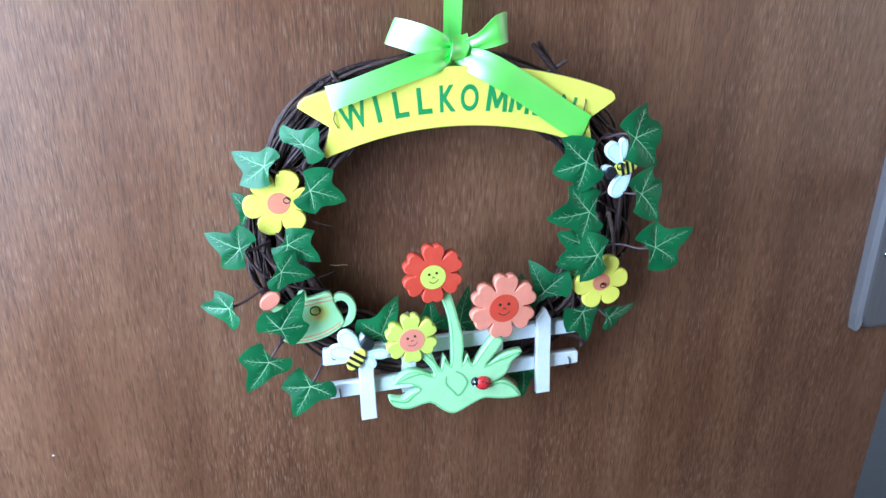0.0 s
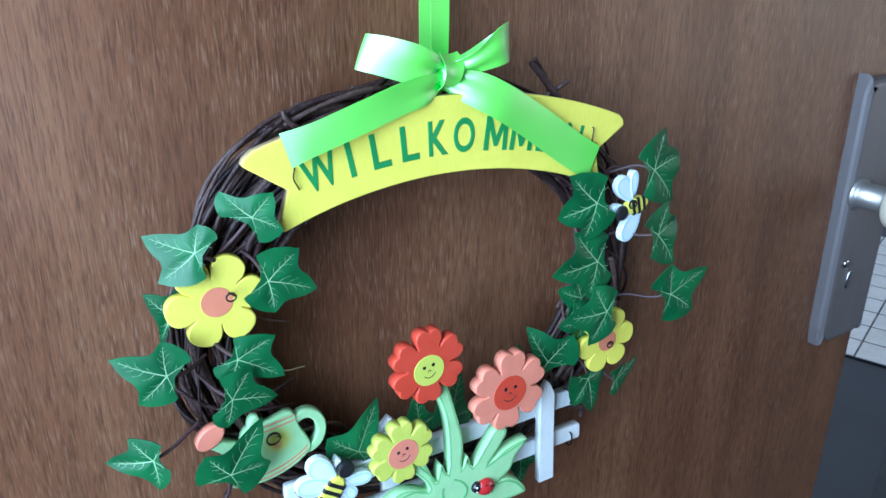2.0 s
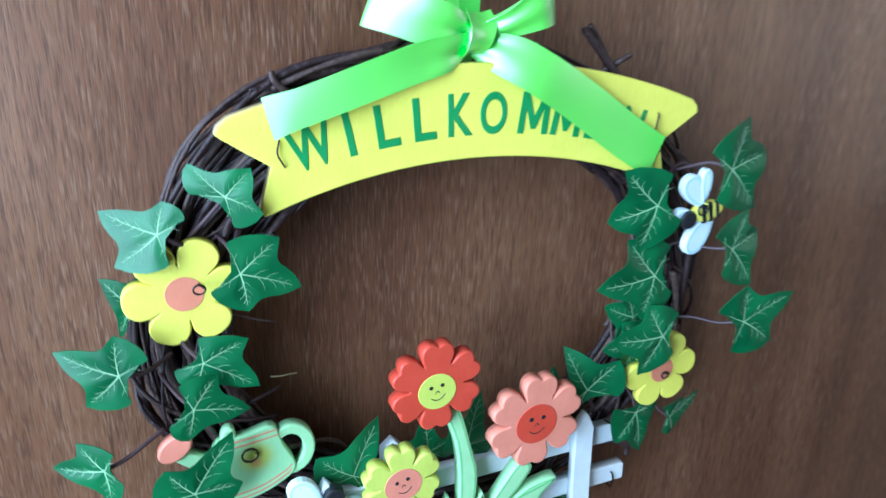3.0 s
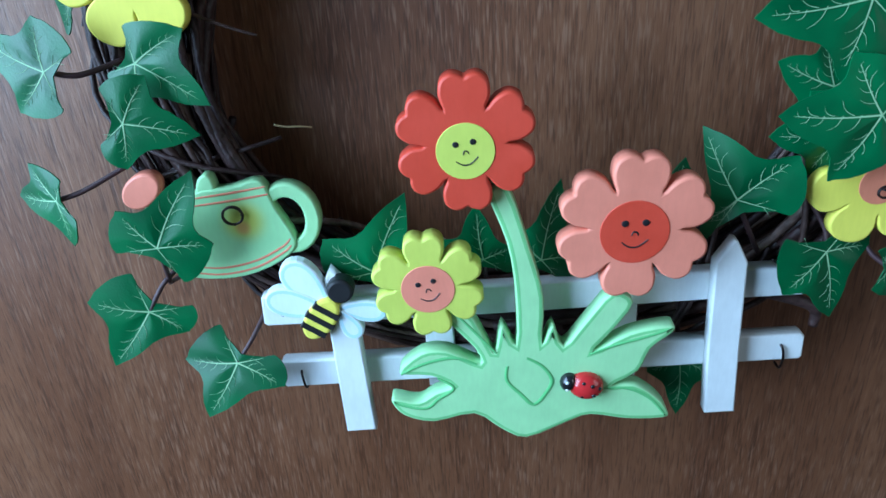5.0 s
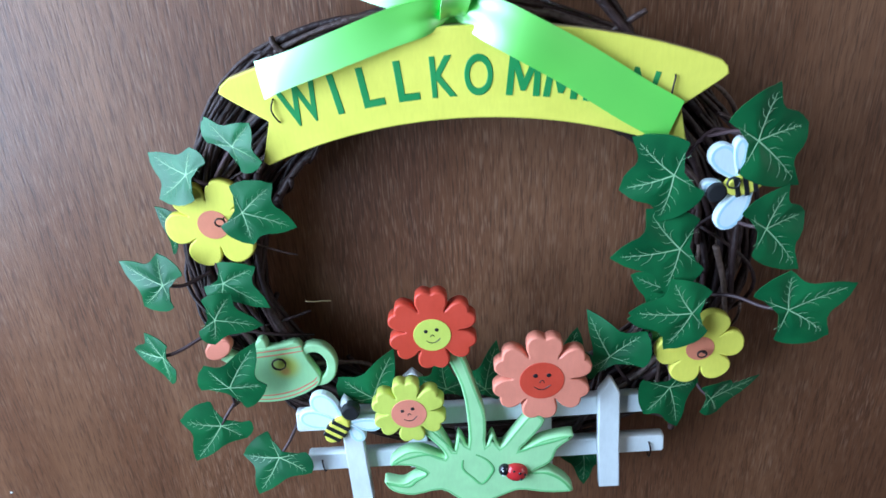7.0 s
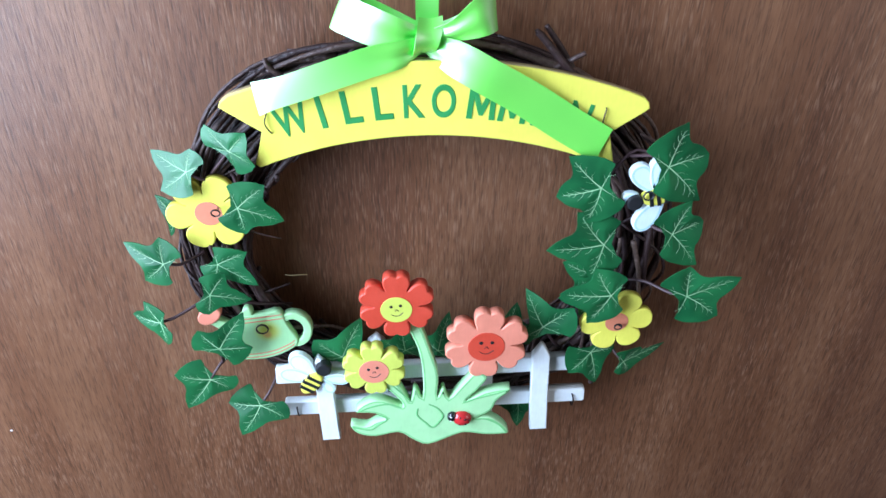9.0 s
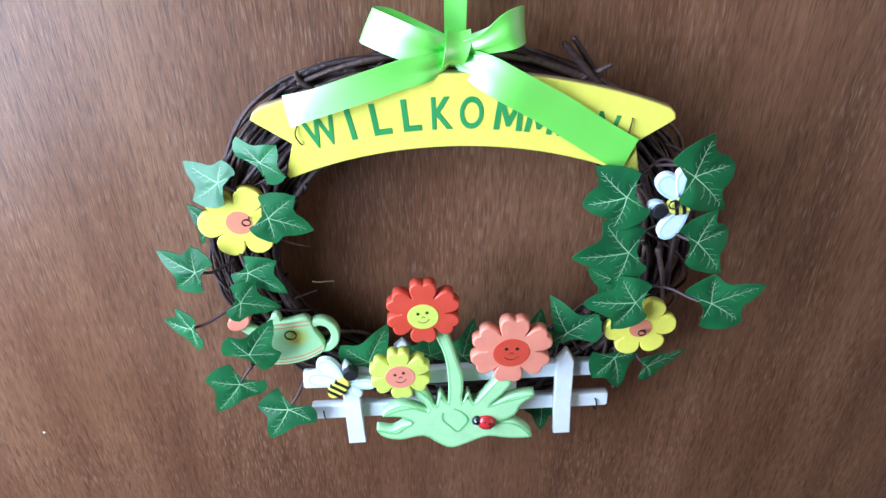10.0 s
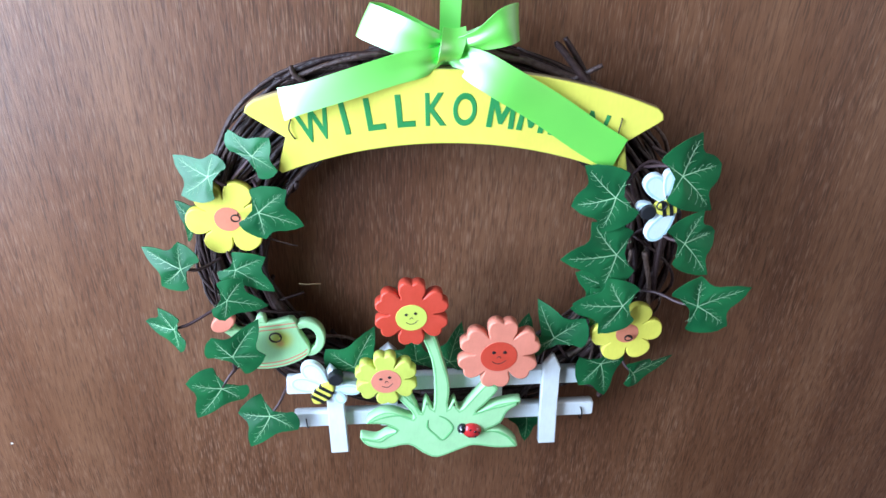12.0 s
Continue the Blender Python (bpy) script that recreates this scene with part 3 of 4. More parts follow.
ivy_sprig((128, 87, 44), (146, 93, 46), (133, 109, 46), (148, 67, 46), droop=2, stem=[(124, 88, 36), (117, 82, 24)], base=0.95, lie=-0.12)
ivy_sprig((137, 50, 44), (152, 56, 45), (144, 68, 42), (154, 30, 46), droop=2, stem=[(132, 48, 36), (126, 46, 22), (118, 38, 18)], base=0.95, lie=-0.12)
ivy_sprig((152, 12, 43), (177, 25, 51), (150, 31, 46), (171, -1, 49), droop=1, stem=[(146, 8, 36), (136, 8, 26), (124, 4, 18)], base=1.1, lie=-0.12)


# ---- banner sign with its letters ----
BU, BV = 24.0, -141.0


def on_arc(r, deg):
    return (BU + r * math.sin(radians(deg)), BV + r * math.cos(radians(deg)))


def sag(u):
    """The board hangs lower towards its free end."""
    return 0.6 * (max(0.0, 40.0 - u) / 100.0) ** 1.4


banner = thing("welcome_sign", "yellow wooden banner sign lettered in green, wired to the wreath", "sign")
shape = [on_arc(271, d) for d in [-20.4 + 40.6 * k / 24 for k in range(25)]]
shape += [on_arc(269.5, 20.9), on_arc(267, 21.3), on_arc(264.5, 21.0), on_arc(250, 18.7), on_arc(236, 20.9), on_arc(233.9, 20.7)]
shape += [on_arc(235.4 - 1.6 * abs(k / 12 - 1) ** 2, 20.5 - 41.0 * k / 24) for k in range(25)]
shape += [on_arc(233.9, -21.0), on_arc(236, -21.3), on_arc(250, -18.9), on_arc(265, -21.4), on_arc(267.5, -21.7), on_arc(269.5, -21.3)]
shape = [(u, v + sag(u)) for u, v in shape]
flat_top(part("board", slab(shape, 20.5, 25.5, 0.7, (0.022, 0)), [YELLOW, PLY], banner))
for p in banner.children[0].data.polygons:
    if abs(p.normal.y) < 0.25:
        p.material_index = 1


def letter(ch, u, width, height=16.0, base=244.4):
    if ch == "M":
        # bold strokes with narrow counters
        poly = [(0, 0), (0.04, 1), (0.24, 1), (0.5, 0.42), (0.76, 1), (0.96, 1), (1, 0), (0.80, 0), (0.79, 0.62), (0.57, 0.12), (0.43, 0.12), (0.21, 0.62), (0.20, 0)]
        mm = bmesh.new()
        back, front = ([mm.verts.new((x, y, z)) for x, y in poly] for z in (-1.0, 1.0))
        for k in range(len(poly)):
            mm.faces.new((back[k - 1], back[k], front[k], front[k - 1]))
        for tri in tessellate_polygon([[v.co for v in front]]):
            mm.faces.new([front[k] for k in tri])
        bmesh.ops.recalc_face_normals(mm, faces=mm.faces)
        me = bpy.data.meshes.new("letter")
        mm.to_mesh(me)
        mm.free()
        cu_depth = 1.0
    else:
        cu = bpy.data.curves.new("letter", "FONT")
        cu.body = ch
        cu.offset, cu.bevel_depth, cu.bevel_resolution = 0.008, 0.016, 1
        tmp = bpy.data.objects.new("letter", cu)
        scene.collection.objects.link(tmp)
        me = bpy.data.meshes.new_from_object(tmp.evaluated_get(bpy.context.evaluated_depsgraph_get()))
        cu_depth = cu.bevel_depth
        bpy.data.objects.remove(tmp)
    xs, ys = [v.co.x for v in me.vertices], [v.co.y for v in me.vertices]
    x0, x1, y0, y1 = min(xs), max(xs), min(ys), max(ys)
    deg = math.degrees(math.asin((u - BU) / (base + 7)))
    ou, ov = on_arc(base, deg)
    c, s = math.cos(radians(deg)), math.sin(radians(deg))
    for v in me.vertices:
        x = ((v.co.x - x0) / (x1 - x0) - 0.5) * width
        y = (v.co.y - y0) / (y1 - y0) * height
        uu, vv = ou + x * c + y * s, ov - x * s + y * c
        v.co = P(uu, vv + sag(uu), 25.5 + (uu - 24) * 0.022 + 0.25 * v.co.z / cu_depth)
    me.materials.append(LETTER)
    ob = new("letter", me)
    ob.parent = banner
    return ob


for ch, u, width in (("W", -42.8, 16.5), ("I", -29, 2.7), ("L", -15.2, 8.6), ("L", -1.2, 8.6), ("K", 12.8, 9.8), ("O", 26.2, 11), ("M", 43.4, 13), ("M", 58, 13), ("E", 71.5, 8.6), ("N", 88, 10.5)):
    letter(ch, u, width)
for pts in ([(-53.5, 105.4, 22), (-53.9, 105, 24.3), (-54.8, 101, 25.2), (-52.6, 96.4, 24.6), (-52.2, 95.8, 22)],
            [(100.5, 108, 25), (100.5, 108, 27.8), (99.8, 104, 28.4), (99.5, 100, 27.8), (99.5, 100, 25)]):
    wire("wire_tie", pts, 0.35, banner)


# ---- satin bow and hanging ribbon ----
bow = thing("ribbon_bow", "bright green satin ribbon tied in a bow with hanging loop", "ribbon")


def ribbon(name, rows, label="", n=7, cross=12, crown=0.25, pleat=1.1):
    """A strip: rows of centre (u, v, w) and half-width vector (u, v, w)."""
    cs, hs = spline([r[0] for r in rows], n, False), spline([r[1] for r in rows], n, False)
    bm = bmesh.new()
    vs = []
    for i, (c, h) in enumerate(zip(cs, hs)):
        t = (cs[min(i + 1, len(cs) - 1)] - cs[max(i - 1, 0)]).normalized()
        nrm = t.cross(h).normalized()
        # folds gathered at the knot die away along the strip
        s = i / (len(cs) - 1)
        near = max(0.0, 1 - s / 0.42) ** 1.5 + (max(0.0, 1 - (1 - s) / 0.42) ** 1.5 if name == "loop" else 0.0)
        fold = pleat * near if name in ("loop", "tail") else 0.0
        swell = 0.5 * math.sin(5.0 * s + len(rows)) if name in ("loop", "tail") else 0.0
        vs.append([bm.verts.new(P(*(c + h * k + nrm * ((crown + swell) * (1 - k * k) + fold * math.cos(5.2 * k + 0.6))))) for k in [-1 + 2 * j / cross for j in range(cross + 1)]])
    for x, y in zip(vs, vs[1:]):
        for j in range(cross):
            bm.faces.new((x[j], x[j + 1], y[j + 1], y[j]))
    ob = part(name, bm, SATIN, bow, label)
    md = ob.modifiers.new("thickness", "SOLIDIFY")
    md.thickness, md.offset = 0.00025, 0.0
    ob.modifiers.new("crisp_rim", "EDGE_SPLIT").split_angle = radians(50)
    return ob


ribbon("hanging_strap", [((15.3, 112, 14.5), (4.0, 0, 0)), ((15.3, 129, 19), (4.0, 0, 0)), ((15.3, 137, 25), (4.0, 0, 0)), ((15.2, 150, 29), (4.2, 0, 0)), ((15.4, 200, 27.5), (4.9, 0, 0)), ((15.6, 350, 21.5), (5.0, 0, 0)), ((15.6, 519, 14.4), (5.0, 0, 0))], crown=0.2)
ribbon("hanging_strap", [((16.5, 100, 16), (4.0, 0, 0)), ((16.6, 140, 16), (4.6, 0, 0)), ((17.0, 170, 15), (4.8, 0, 0)), ((17.4, 350, 14.2), (5.0, 0, 0)), ((17.4, 519, 13.4), (5.0, 0, 0))], crown=0.2)
ribbon("loop", [((14, 146, 34), (0, 4.0, 2)), ((6, 148.4, 41), (0.5, 6.5, 1.5)), ((-5, 151.4, 41.5), (1.8, 8.0, 1)), ((-16.2, 154.6, 36.5), (2.8, 7.6, 0)), ((-23, 156, 29.5), (3.2, 7.0, -1)), ((-15, 154.4, 25.5), (2.5, 7, -1)), ((0, 149.6, 26.5), (1, 6, -1)), ((14, 146, 30), (0, 4, -1))])
ribbon("loop", [((18, 147, 34), (0, 3.5, 2)), ((27, 150.5, 40), (-1.0, 5.4, 2.5)), ((36.5, 156.6, 44.5), (-2.4, 8.2, 2.0)), ((43.0, 158.6, 42), (-1.6, 8.6, 1.4)), ((44.6, 157.5, 36), (-0.8, 7.6, 1)), ((38, 154, 31), (0.2, 5.4, 0)), ((28, 149, 31), (0.4, 4.6, -1)), ((18, 146, 30), (0, 3.5, -1))])
ribbon("tail", [((15, 143, 33), (1, 4.0, 2)), ((6, 140.3, 40), (1.0, 6.5, 1.5)), ((-8, 137.3, 41), (1.0, 7.6, 1)), ((-31.3, 129.6, 41.0), (1.2, 7.4, -0.5)), ((-50.4, 123, 40.0), (1.2, 7.0, -1.5)), ((-60.4, 119.6, 38.2), (-1.5, 6.8, -2.5))])
ribbon("tail", [((17, 143, 33), (3, 4.0, 2)), ((27, 139, 40), (4.5, 6.5, 1)), ((40, 132.4, 44), (5.2, 6.6, 0)), ((60, 120.6, 42.5), (5.4, 6.8, 0)), ((82, 106.2, 41.5), (4.6, 7.6, 0)), ((98.4, 96.6, 41.5), (3.2, 8.4, 0))])
km = bmesh.new()
bmesh.ops.create_uvsphere(km, u_segments=20, v_segments=14, radius=1.0)
for v in km.verts:
    x, y, z = v.co
    pinch = 1 + 0.10 * math.sin(9 * x + 3 * z) * (1 - abs(z))
    v.co = P(15.8 + 5.8 * x * pinch, 145.5 + 6.0 * z + 1.0 * x, 35.0 + 4.8 * -y * pinch)
part("knot", km, SATIN, bow)
ribbon("knot_wrap", [((14.0, 137.6, 33), (4.4, 0.6, -1.0)), ((14.6, 141.0, 39.6), (5.0, 0.5, -1.2)), ((15.6, 145.6, 41.6), (5.4, 0.2, -1.6)), ((16.6, 150.4, 39.6), (5.6, 0, -1.4)), ((17.2, 154.4, 33), (5.2, 0, -1.0))], crown=1.2)


bow.location = (0.0030, 0.0125, -0.0065)


# ---- picket fence ----
fence = thing("picket_fence", "small white-painted wooden picket fence wired to the wreath", "fence ornament")


def bar(name, pts, w0, w1):
    return flat_top(part(name, slab(spline(pts, 1), w0, w1, 0.7), WHITE, fence))


bar("rail", [(-68, -54), (-67, -53.2), (10, -52.5), (82, -50), (111, -49.4), (112, -60.6), (82, -61), (10, -63.5), (-67.5, -65), (-68.6, -64)], 16, 21)
bar("rail", [(-65.5, -81.2), (-64.5, -80.3), (-27, -79.4), (59, -77.4), (114, -76.0), (115.5, -77.2), (116, -85.4), (115, -86.6), (59, -88.2), (-27, -90.2), (-64.6, -91.4), (-65.6, -90.6)], 16, 21)
bar("post", [(-46.8, -49), (-42.6, -41.4), (-37.2, -48), (-35.6, -63), (-33.6, -108.2), (-44.4, -108.6), (-45.4, -63)], 21.2, 26)
bar("post", [(84.8, -36.6), (86.2, -37), (90.2, -44.6), (91.8, -75), (93.8, -105), (83.2, -105.2), (81.2, -75), (80.0, -44.4)], 21.2, 26)
bar("post", [(-14.6, -40), (-9.6, -35), (-4.6, -40), (-4.0, -71), (-3.6, -97), (-14, -97), (-14.2, -71)], 11, 15.8)
bar("post", [(48.6, -40), (53.6, -35), (58.8, -40), (59.4, -71), (61, -110.6), (50, -110.6), (49.4, -71)], 11, 15.8)
for pts in ([(-58.6, -84, 20), (-58.4, -85, 21.8), (-58.0, -89, 22), (-57.6, -91.6, 21), (-57.4, -92, 17)], [(107.5, -80, 20), (108.2, -81, 21.8), (109, -85, 22), (108.8, -90, 21), (108.8, -90.4, 17)],
            [(-63.4, -57, 20), (-62.8, -57.5, 22), (-61, -60, 22.4), (-59.4, -60, 20)], [(100, -47, 20), (104.4, -50, 21.8), (106.4, -53, 22), (106, -58.6, 21.6), (106, -58.8, 19)]):
    wire("wire_tie", pts, 0.45, fence)


# ---- flower clump with smiling heads ----
clump = thing("flower_clump", "mint green wooden grass clump with three smiling flowers", "wooden flowers")
grass = [(20, -108.5), (34, -102), (42, -99), (55, -101.4), (67, -101.4), (68.4, -99), (64, -92.4), (56, -86.6), (48, -87), (57, -81), (60.5, -72), (67, -66), (66, -63.4), (53, -66), (41.5, -72.8),
         (48, -64), (53.6, -54), (47, -50), (39, -60.5), (32, -70), (28.4, -61.6), (25, -69), (25.4, -51), (21, -33), (14.6, -13), (8.6, -14), (14, -31), (16.4, -48), (16.6, -69),
         (12, -61), (9.6, -71.6), (7, -67), (1, -55), (-7, -56), (3, -69.5), (4.6, -76), (-6, -70.4), (-15, -71), (-22.6, -78.6), (-12, -80.2), (-5, -84.8), (-11, -87.6), (-17, -91.4), (-25, -89.6), (-26, -91.5), (-22, -97), (-12, -100), (2, -97), (11, -104)]
flat_top(part("grass", slab(spline(grass, 3), 26, 32, 0.6, (0, 0), round_steps=2, painted_rim=1.0), [MINT, RIM], clump))


def stroke(name, pts, wide, w, mat, parent, lift=0.25):
    """A painted or scored line."""
    sp = spline([Vector(p) for p in pts], 6, False)
    bm = bmesh.new()
    rows = []
    for i, p in enumerate(sp):
        d = (sp[min(i + 1, len(sp) - 1)] - sp[max(i - 1, 0)]).normalized()
        h = Vector((-d.y, d.x)) * wide / 2 * (0.45 + 0.55 * math.sin(math.pi * (0.12 + 0.76 * i / (len(sp) - 1))))
        rows.append([bm.verts.new(P(q.x, q.y, w + l)) for q, l in ((p - h, 0.05), (p - h * 0.5, lift), (p + h * 0.5, lift), (p + h, 0.05))])
    for x, y in zip(rows, rows[1:]):
        for j in range(3):
            bm.faces.new((x[j], x[j + 1], y[j + 1], y[j]))
    return part(name, bm, mat, parent)


stroke("scored_line", [(13.6, -77), (13.4, -83), (18, -89), (22.6, -93.6), (27, -88), (28.4, -83), (25, -77.4), (20, -74)], 1.5, 32, GREEN, clump)
stroke("scored_line", [(40.6, -73.4), (49, -70), (58, -67.4), (65, -65)], 1.2, 32, GREEN, clump)
stroke("scored_line", [(46, -87.6), (54, -88), (61.6, -92.4), (67, -99.4)], 1.2, 32, GREEN, clump)
stroke("scored_line", [(-22, -79), (-14, -75), (-4, -73), (3.6, -76)], 1.3, 32, GREEN, clump)
stroke("scored_line", [(-25, -91.6), (-15, -94), (-10, -90), (-4.6, -85.4), (-10, -81)], 1.3, 32, GREEN, clump)
stroke("scored_line", [(10, -71.6), (4, -64), (-1.6, -57)], 1.0, 32, GREEN, clump)

HEART_PETAL = [(0.50, -0.285), (0.70, -0.355), (0.90, -0.33), (1.0, -0.20), (0.985, -0.07), (0.945, 0.0), (0.985, 0.07), (1.0, 0.20), (0.90, 0.33), (0.70, 0.355)]
ROUND_PETAL = [(0.44, -0.25), (0.62, -0.335), (0.82, -0.325), (0.96, -0.19), (1.0, 0.0), (0.96, 0.19), (0.82, 0.325), (0.62, 0.335)]


def petals(u, v, r, turn, shape, count=6, stretch=1.0):
    pts = []
    for k in range(count):
        a = radians(turn + 360.0 * k / count)
        c, s = math.cos(a), math.sin(a)
        pts += [(u + r * (x * c - y * s), v + r * (x * s + y * c) * stretch) for x, y in shape]
    return spline(pts, 3)


def smiling_head(u, v, r, turn, w0, w1, fu, fv, fr, petal, face, tilt, label):
    head = flat_top(part("flower_head", slab(petals(u, v, r, turn, HEART_PETAL), w0, w1, 0.9), petal, clump, label))
    flat_top(part("face_disc", slab(circle(fu, fv, fr, n=40), w1 - 0.5, w1 + 0.22, 0.15), face, head))
    k = fr / 9.0
    c, d = math.cos(radians(tilt)), math.sin(radians(tilt))

    def at(x, y):
        return (fu + k * (x * c - y * d), fv + k * (x * d + y * c))

    for x in (-2.6, 2.7):
        part("painted_eye", slab(circle(*at(x, 2.7), 0.95 * k, n=14), w1, w1 + 0.42, 0.12), BLACK, head)
    stroke("painted_nose", [at(-0.9, -0.9), at(-0.3, 0.2), at(0.6, 0.0), at(0.9, -0.9)], 0.42 * k, w1 + 0.2, BLACK, head, 0.2)
    stroke("painted_smile", [at(-3.4, -2.6), at(-1.4, -4.1), at(1.0, -4.1), at(3.6, -2.2)], 0.5 * k, w1 + 0.2, BLACK, head, 0.2)
    return head


smiling_head(2.8, 2.1, 19.9, 90, 30, 36, 2.6, 0.4, 8.3, RED, LIME, 8, "red wooden flower head with a yellow face disc")
smiling_head(51.4, -26.3, 22.9, 87, 30, 36, 51.2, -27.0, 10.2, PINK, RED, 1, "salmon pink flower head with a red face disc")
smiling_head(-10.8, -44.6, 17.6, 93, 28, 34, -10.8, -45.0, 8.4, LIME, PINK, 14, "lime yellow flower head with a salmon face disc")

# ladybird figure, one mesh
lb = bmesh.new()


def blob(bm, u, v, w, ru, rv, rw, mat, turn=0.0, seg=16):
    r = bmesh.ops.create_uvsphere(bm, u_segments=seg, v_segments=max(8, seg // 2 + 2), radius=1.0)
    c, s = math.cos(radians(turn)), math.sin(radians(turn))
    for x in r["verts"]:
        a, b = x.co.x * ru, x.co.z * rv
        x.co = P(u + a * c - b * s, v + a * s + b * c, w - x.co.y * rw)
    for f in {f for x in r["verts"] for f in x.link_faces}:
        f.material_index = mat


blob(lb, 39.8, -85.6, 32.2, 6.0, 5.2, 4.4, 0, -14)
blob(lb, 33.8, -83.8, 32.4, 2.8, 3.4, 3.2, 1, -14)
for du, dv, dw in ((1.6, 2.0, 3.9), (2.0, -1.8, 3.9), (-1.2, 2.8, 3.3), (-1.6, -2.4, 3.3), (4.0, 0.4, 3.0)):
    blob(lb, 39.8 + du, -85.6 + dv, 32.2 + dw, 0.75, 0.75, 0.45, 1, 0, 8)
for dv in (1.2, -1.6):
    blob(lb, 33.2, -83.8 + dv, 35.0, 0.6, 0.6, 0.5, 2, 0, 8)
tagged(part("ladybird", lb, [painted("glossy_red", (0.50, 0.020, 0.022), 0.2, 0.6), painted("glossy_black", (0.01, 0.01, 0.012), 0.2, 0.6), WHITE]),
       "small glossy red ladybird with black dots on the grass clump", "ladybird")


# ---- yellow flowers, watering can, bees ----
def plain_flower(u, v, r, turn, w0, w1, hook, proud):
    f = thing("wooden_flower", "flat yellow wooden flower with orange centre and wire curl", "wooden flower", "yellow flowers on the wreath")
    flat_top(part("petals", slab(petals(u, v, r, turn, ROUND_PETAL), w0, w1, 0.7), YELLOW, f))
    flat_top(part("centre", slab(circle(u, v, 0.32 * r, n=36), w1 - 0.6, w1 + 0.2, 0.15), ORANGE, f, "salmon orange painted centre"))
    pts = [(hook[0], hook[1], w1 - 0.2), (hook[0] + 1.0, hook[1], w1 + 0.6 * proud)] + [(hook[0] + 2.1 * math.cos(a), hook[1] + 1.8 * math.sin(a), w1 + proud + 0.05 * k) for k, a in enumerate([0.9 * j for j in range(13)])]
    wire("wire_curl", pts, 0.35, f, 3)
    return f


plain_flower(-89.4, 50.2, 21.2, 66, 14.5, 18.5, (-84.4, 53.6), 5.0)
plain_flower(124.6, -18.8, 20.2, 67, 23.5, 27.5, (125.0, -20.4), 2.0)

can = thing("watering_can", "mint green wooden watering can with orange stripes", "watering can ornament")
flat_top(part("body", slab(spline([(-84, -14), (-72, -12.6), (-62, -10.6), (-58.6, -20), (-53.6, -31.5), (-57.0, -37.6), (-68, -43.2), (-80, -45.2), (-92, -43.5), (-93, -37), (-88, -24)], 3), 15, 19.5, 0.8), CAN, can))
flat_top(part("filler_lip", slab(spline([(-82.6, -17), (-82.2, -11), (-79.6, -8.2), (-77.2, -9.2), (-76.8, -16)], 3), 14.4, 19.2, 0.8), MINT, can))
arc_out = [(-55.0 + 10.0 * math.cos(a), -24.6 + 12.4 * math.sin(a)) for a in [radians(140 - 250 * k / 16) for k in range(17)]]
arc_in = [(-55.6 + 5.6 * math.cos(a), -24.8 + 7.7 * math.sin(a)) for a in [radians(-110 + 250 * k / 16) for k in range(17)]]
flat_top(part("handle", slab(arc_out + arc_in, 14, 18.8, 0.9), MINT, can))
flat_top(part("spout", slab(spline([(-86, -22), (-94, -17), (-101, -12.6), (-103.5, -16), (-96, -23), (-90, -30)], 3), 14, 18.6, 0.8), MINT, can))
flat_top(part("rose", slab(circle(-99.6, -12.4, 7.4, 5.0, 32, 38), 16, 20.4, 0.9), PINK, can, "salmon painted sprinkler rose"))
for k, (dv, a, b) in enumerate(((-0.4, -83.6, -60.6), (-3.0, -84.2, -60.0))):
    stroke("stripe", [(a, -15.2 + dv), ((a + b) / 2, -13.9 + dv), (b, -12.2 + dv)], 0.8, 19.5, ORANGE, can, 0.18)
for dv in (0.0, 2.4):
    stroke("stripe", [(-92, -41.6 + dv), (-80, -43.2 + dv), (-68, -41.0 + dv), (-58.4, -36.0 + dv * 0.9), (-55.4, -33.4 + dv)], 0.8, 19.5, ORANGE, can, 0.18)
can.location = (0.0004, 0.0, -0.0016)
wire("wire_curl", [(-70, -22, 19)] + [(-72 + 3.2 * math.cos(a), -21.4 + 3.0 * math.sin(a), 20.6 + 0.06 * k) for k, a in enumerate([0.8 * j for j in range(15)])], 0.4, can, 3)


def extrude_into(bm, poly, w0, w1, mat, bevel=0.7, rim=None):
    other = slab(poly, w0, w1, bevel, painted_rim=0.0 if rim is None else 1.1)
    me = bpy.data.meshes.new("tmp")
    other.to_mesh(me)
    other.free()
    n = len(bm.faces)
    bm.from_mesh(me)
    bpy.data.meshes.remove(me)
    bm.faces.ensure_lookup_table()
    for f in bm.faces[n:]:
        f.material_index = rim if rim is not None and f.material_index == 1 else mat


def teardrop(u, v, length, wide, turn, n=24):
    """A wing: narrow at (u, v), round at the far end."""
    c, s = math.cos(radians(turn)), math.sin(radians(turn))
    pts = []
    for k in range(n):
        a = 2 * math.pi * k / n
        x = length * (0.5 - 0.5 * math.cos(a))
        y = wide * math.sin(a) * (0.45 + 0.55 * x / length)
        pts.append((u + x * c - y * s, v + x * s + y * c))
    return pts


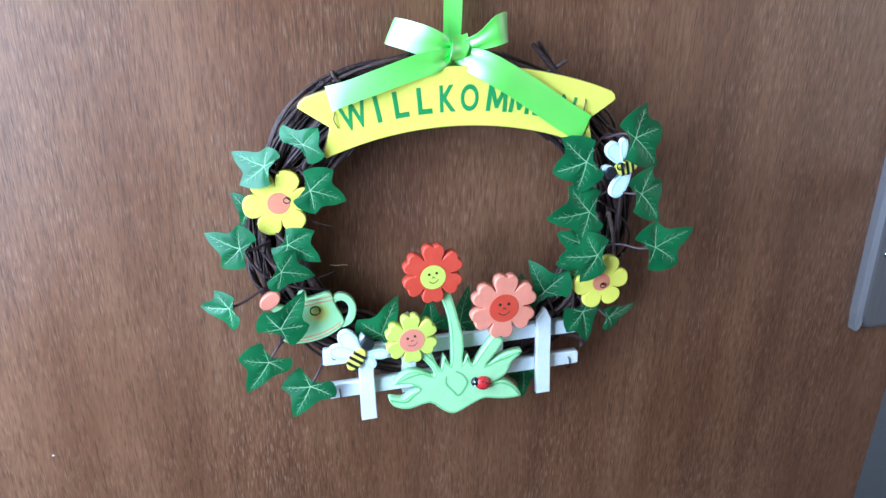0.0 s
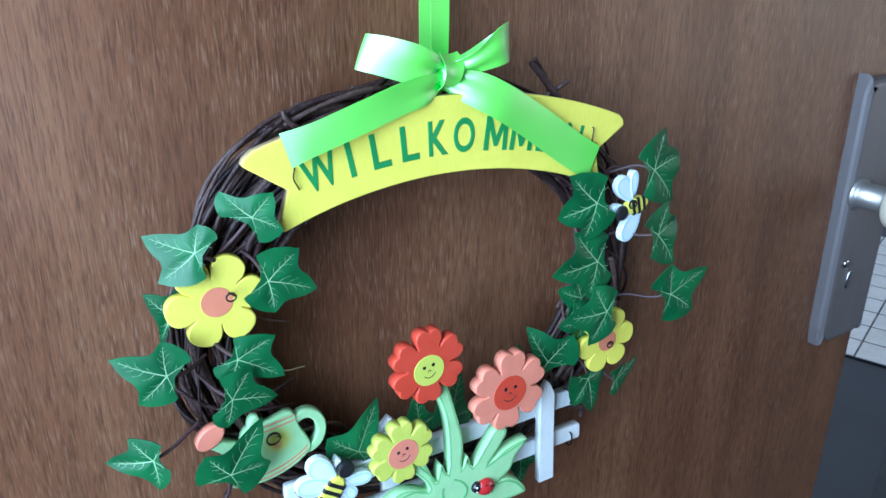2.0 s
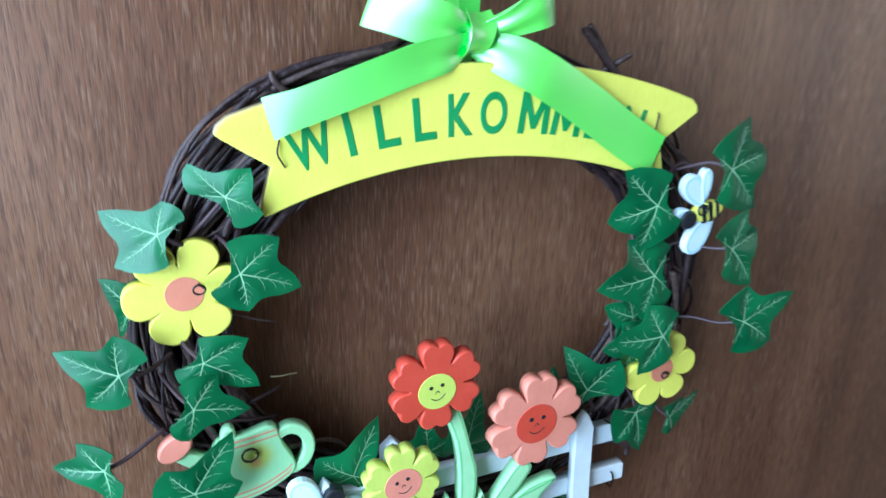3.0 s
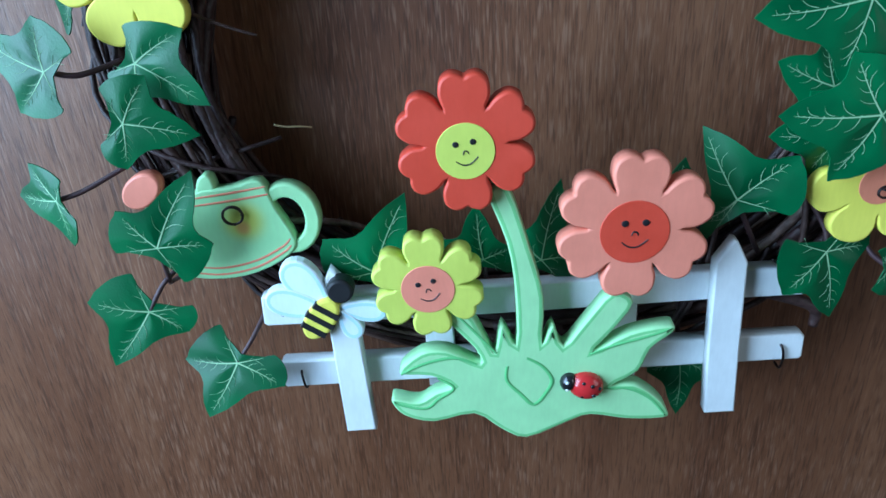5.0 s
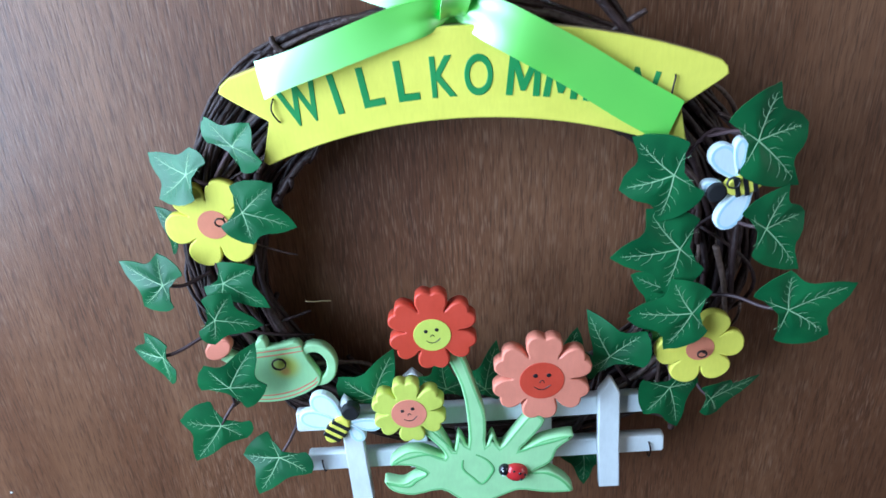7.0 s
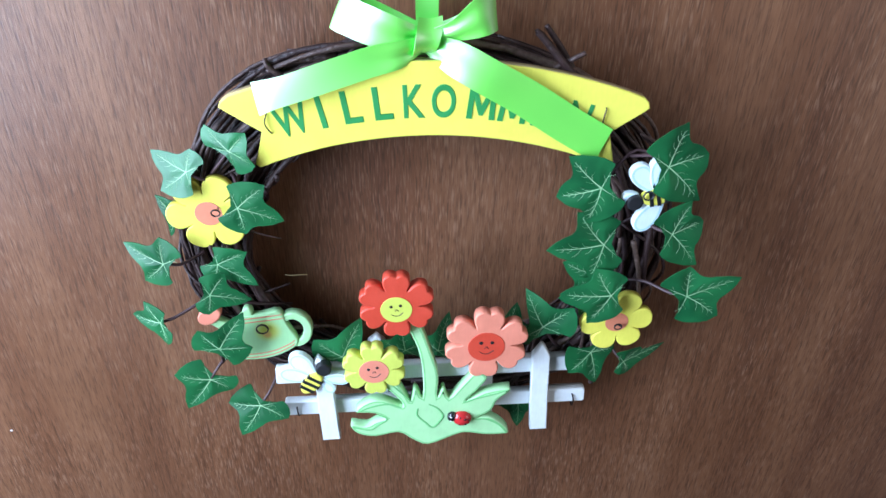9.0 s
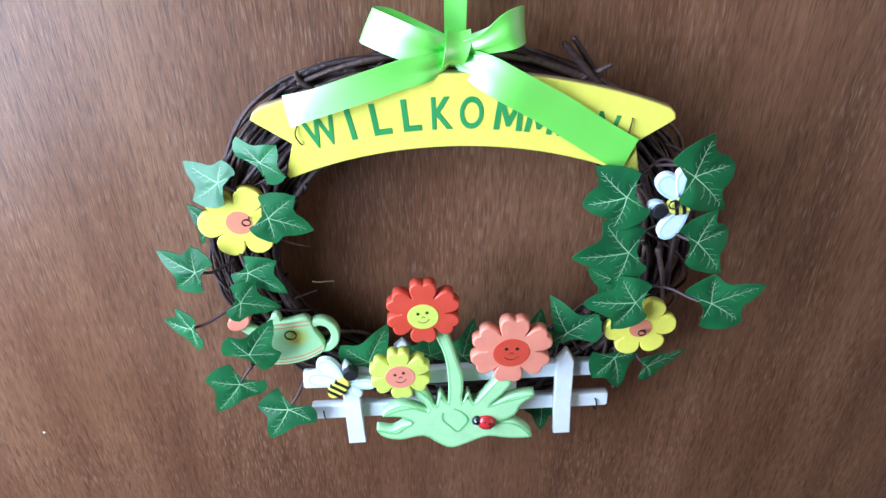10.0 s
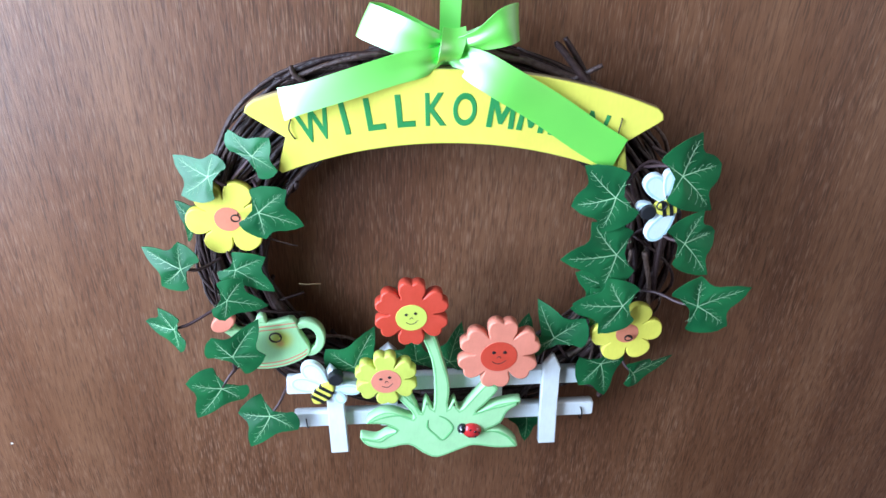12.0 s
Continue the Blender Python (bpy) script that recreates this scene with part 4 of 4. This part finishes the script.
def bee(head, tail, wings, w, label, head_r=4.4, curl=None):
    bm = bmesh.new()
    for i, (u, v, ln, wd, turn) in enumerate(wings):
        extrude_into(bm, teardrop(u, v, ln, wd, turn), w - 4 + 0.3 * i, w - 0.4 + 0.3 * i, 3, rim=0)
    H, T = Vector(head), Vector(tail)
    d = H - T
    turn = math.degrees(math.atan2(d.y, d.x))
    ln = d.length
    mid = (H + T) / 2 - d * 0.12
    extrude_into(bm, circle(mid.x, mid.y, ln * 0.42, ln * 0.24, 28, turn), w - 3, w + 1.6, 1, 1.0)
    side = Vector((-d.y, d.x)).normalized()
    for f in (-0.22, -0.02, 0.18):
        c = mid + d * f
        h = ln * 0.25 * math.sqrt(max(0.0, 1 - (f / 0.42) ** 2))
        q = d.normalized() * ln * 0.05
        poly = [c - side * h - q, c + side * h - q, c + side * h + q, c - side * h + q]
        extrude_into(bm, [tuple(p) for p in poly], w, w + 1.95, 2, 0.25)
    extrude_into(bm, circle(H.x, H.y, head_r, n=24), w - 3, w + 2.0, 2, 1.0)
    n = len(bm.faces)
    if curl:
        ring = [(curl[0] + 2.6 * math.cos(0.8 * j), curl[1] + 2.4 * math.sin(0.8 * j), w + 2.3 + 0.05 * j) for j in range(14)]
        tube([P(*p) for p in ring], 0.0004, 6, bm)
        bm.faces.ensure_lookup_table()
        for f in bm.faces[n:]:
            f.material_index = 2
    return tagged(part("bee_figure", bm, [PALE, YELLOW, BLACK, WING], smooth=False), label, "bee figure", "wooden bees on the wreath")


bee((-39.4, -47.6), (-51.6, -64.6), [(-44, -56, 22, 7.8, 124), (-43, -56.5, 22.5, 7.2, 164), (-42, -55, 17, 5.4, -8), (-41, -55, 13, 4.8, -64)], 27.5,
    "wooden bee with pale blue wings over the picket fence")
bee((119.6, 61.8), (137.0, 66.2), [(128, 66.5, 17.5, 7.0, 126), (128, 68, 16, 4.0, 92), (134, 64, 22, 7.2, -119), (122.5, 64.5, 9.0, 4.4, 192)], 33,
    "wooden bee with pale blue wings on the wreath", 4.2, (125.2, 66.4))

# speck of paint on the door
tagged(part("paint_speck", slab(circle(-251, -129, 0.8, 0.7, 12), DOOR_W, DOOR_W + 0.4, 0.15), SPECK), "tiny white paint speck on the door", "paint speck")

# ---- floor tiles beyond the door ----
tb = bmesh.new()
box(tb, -PITCH / 2 + 0.004, PITCH / 2 - 0.004, -PITCH / 2 + 0.004, PITCH / 2 - 0.004, 0.0, 0.006, 0.0012)
first = part("tile", tb, TILE, tiling, smooth=False)
turn_z = Matrix.Rotation(math.atan2(E2.y, E2.x), 4, "Z")
cells = [(i, j) for i in range(10) for j in range(14)]
for n, (i, j) in enumerate(cells):
    ob = first if n == 0 else new("tile", first.data)
    ob.parent = tiling
    c = E2 * (TILE_FROM + (i + 0.5) * PITCH) + E1 * (-1.5 + (j + 0.5) * PITCH)
    ob.matrix_local = Matrix.Translation((c.x, c.y, 0.0065)) @ turn_z
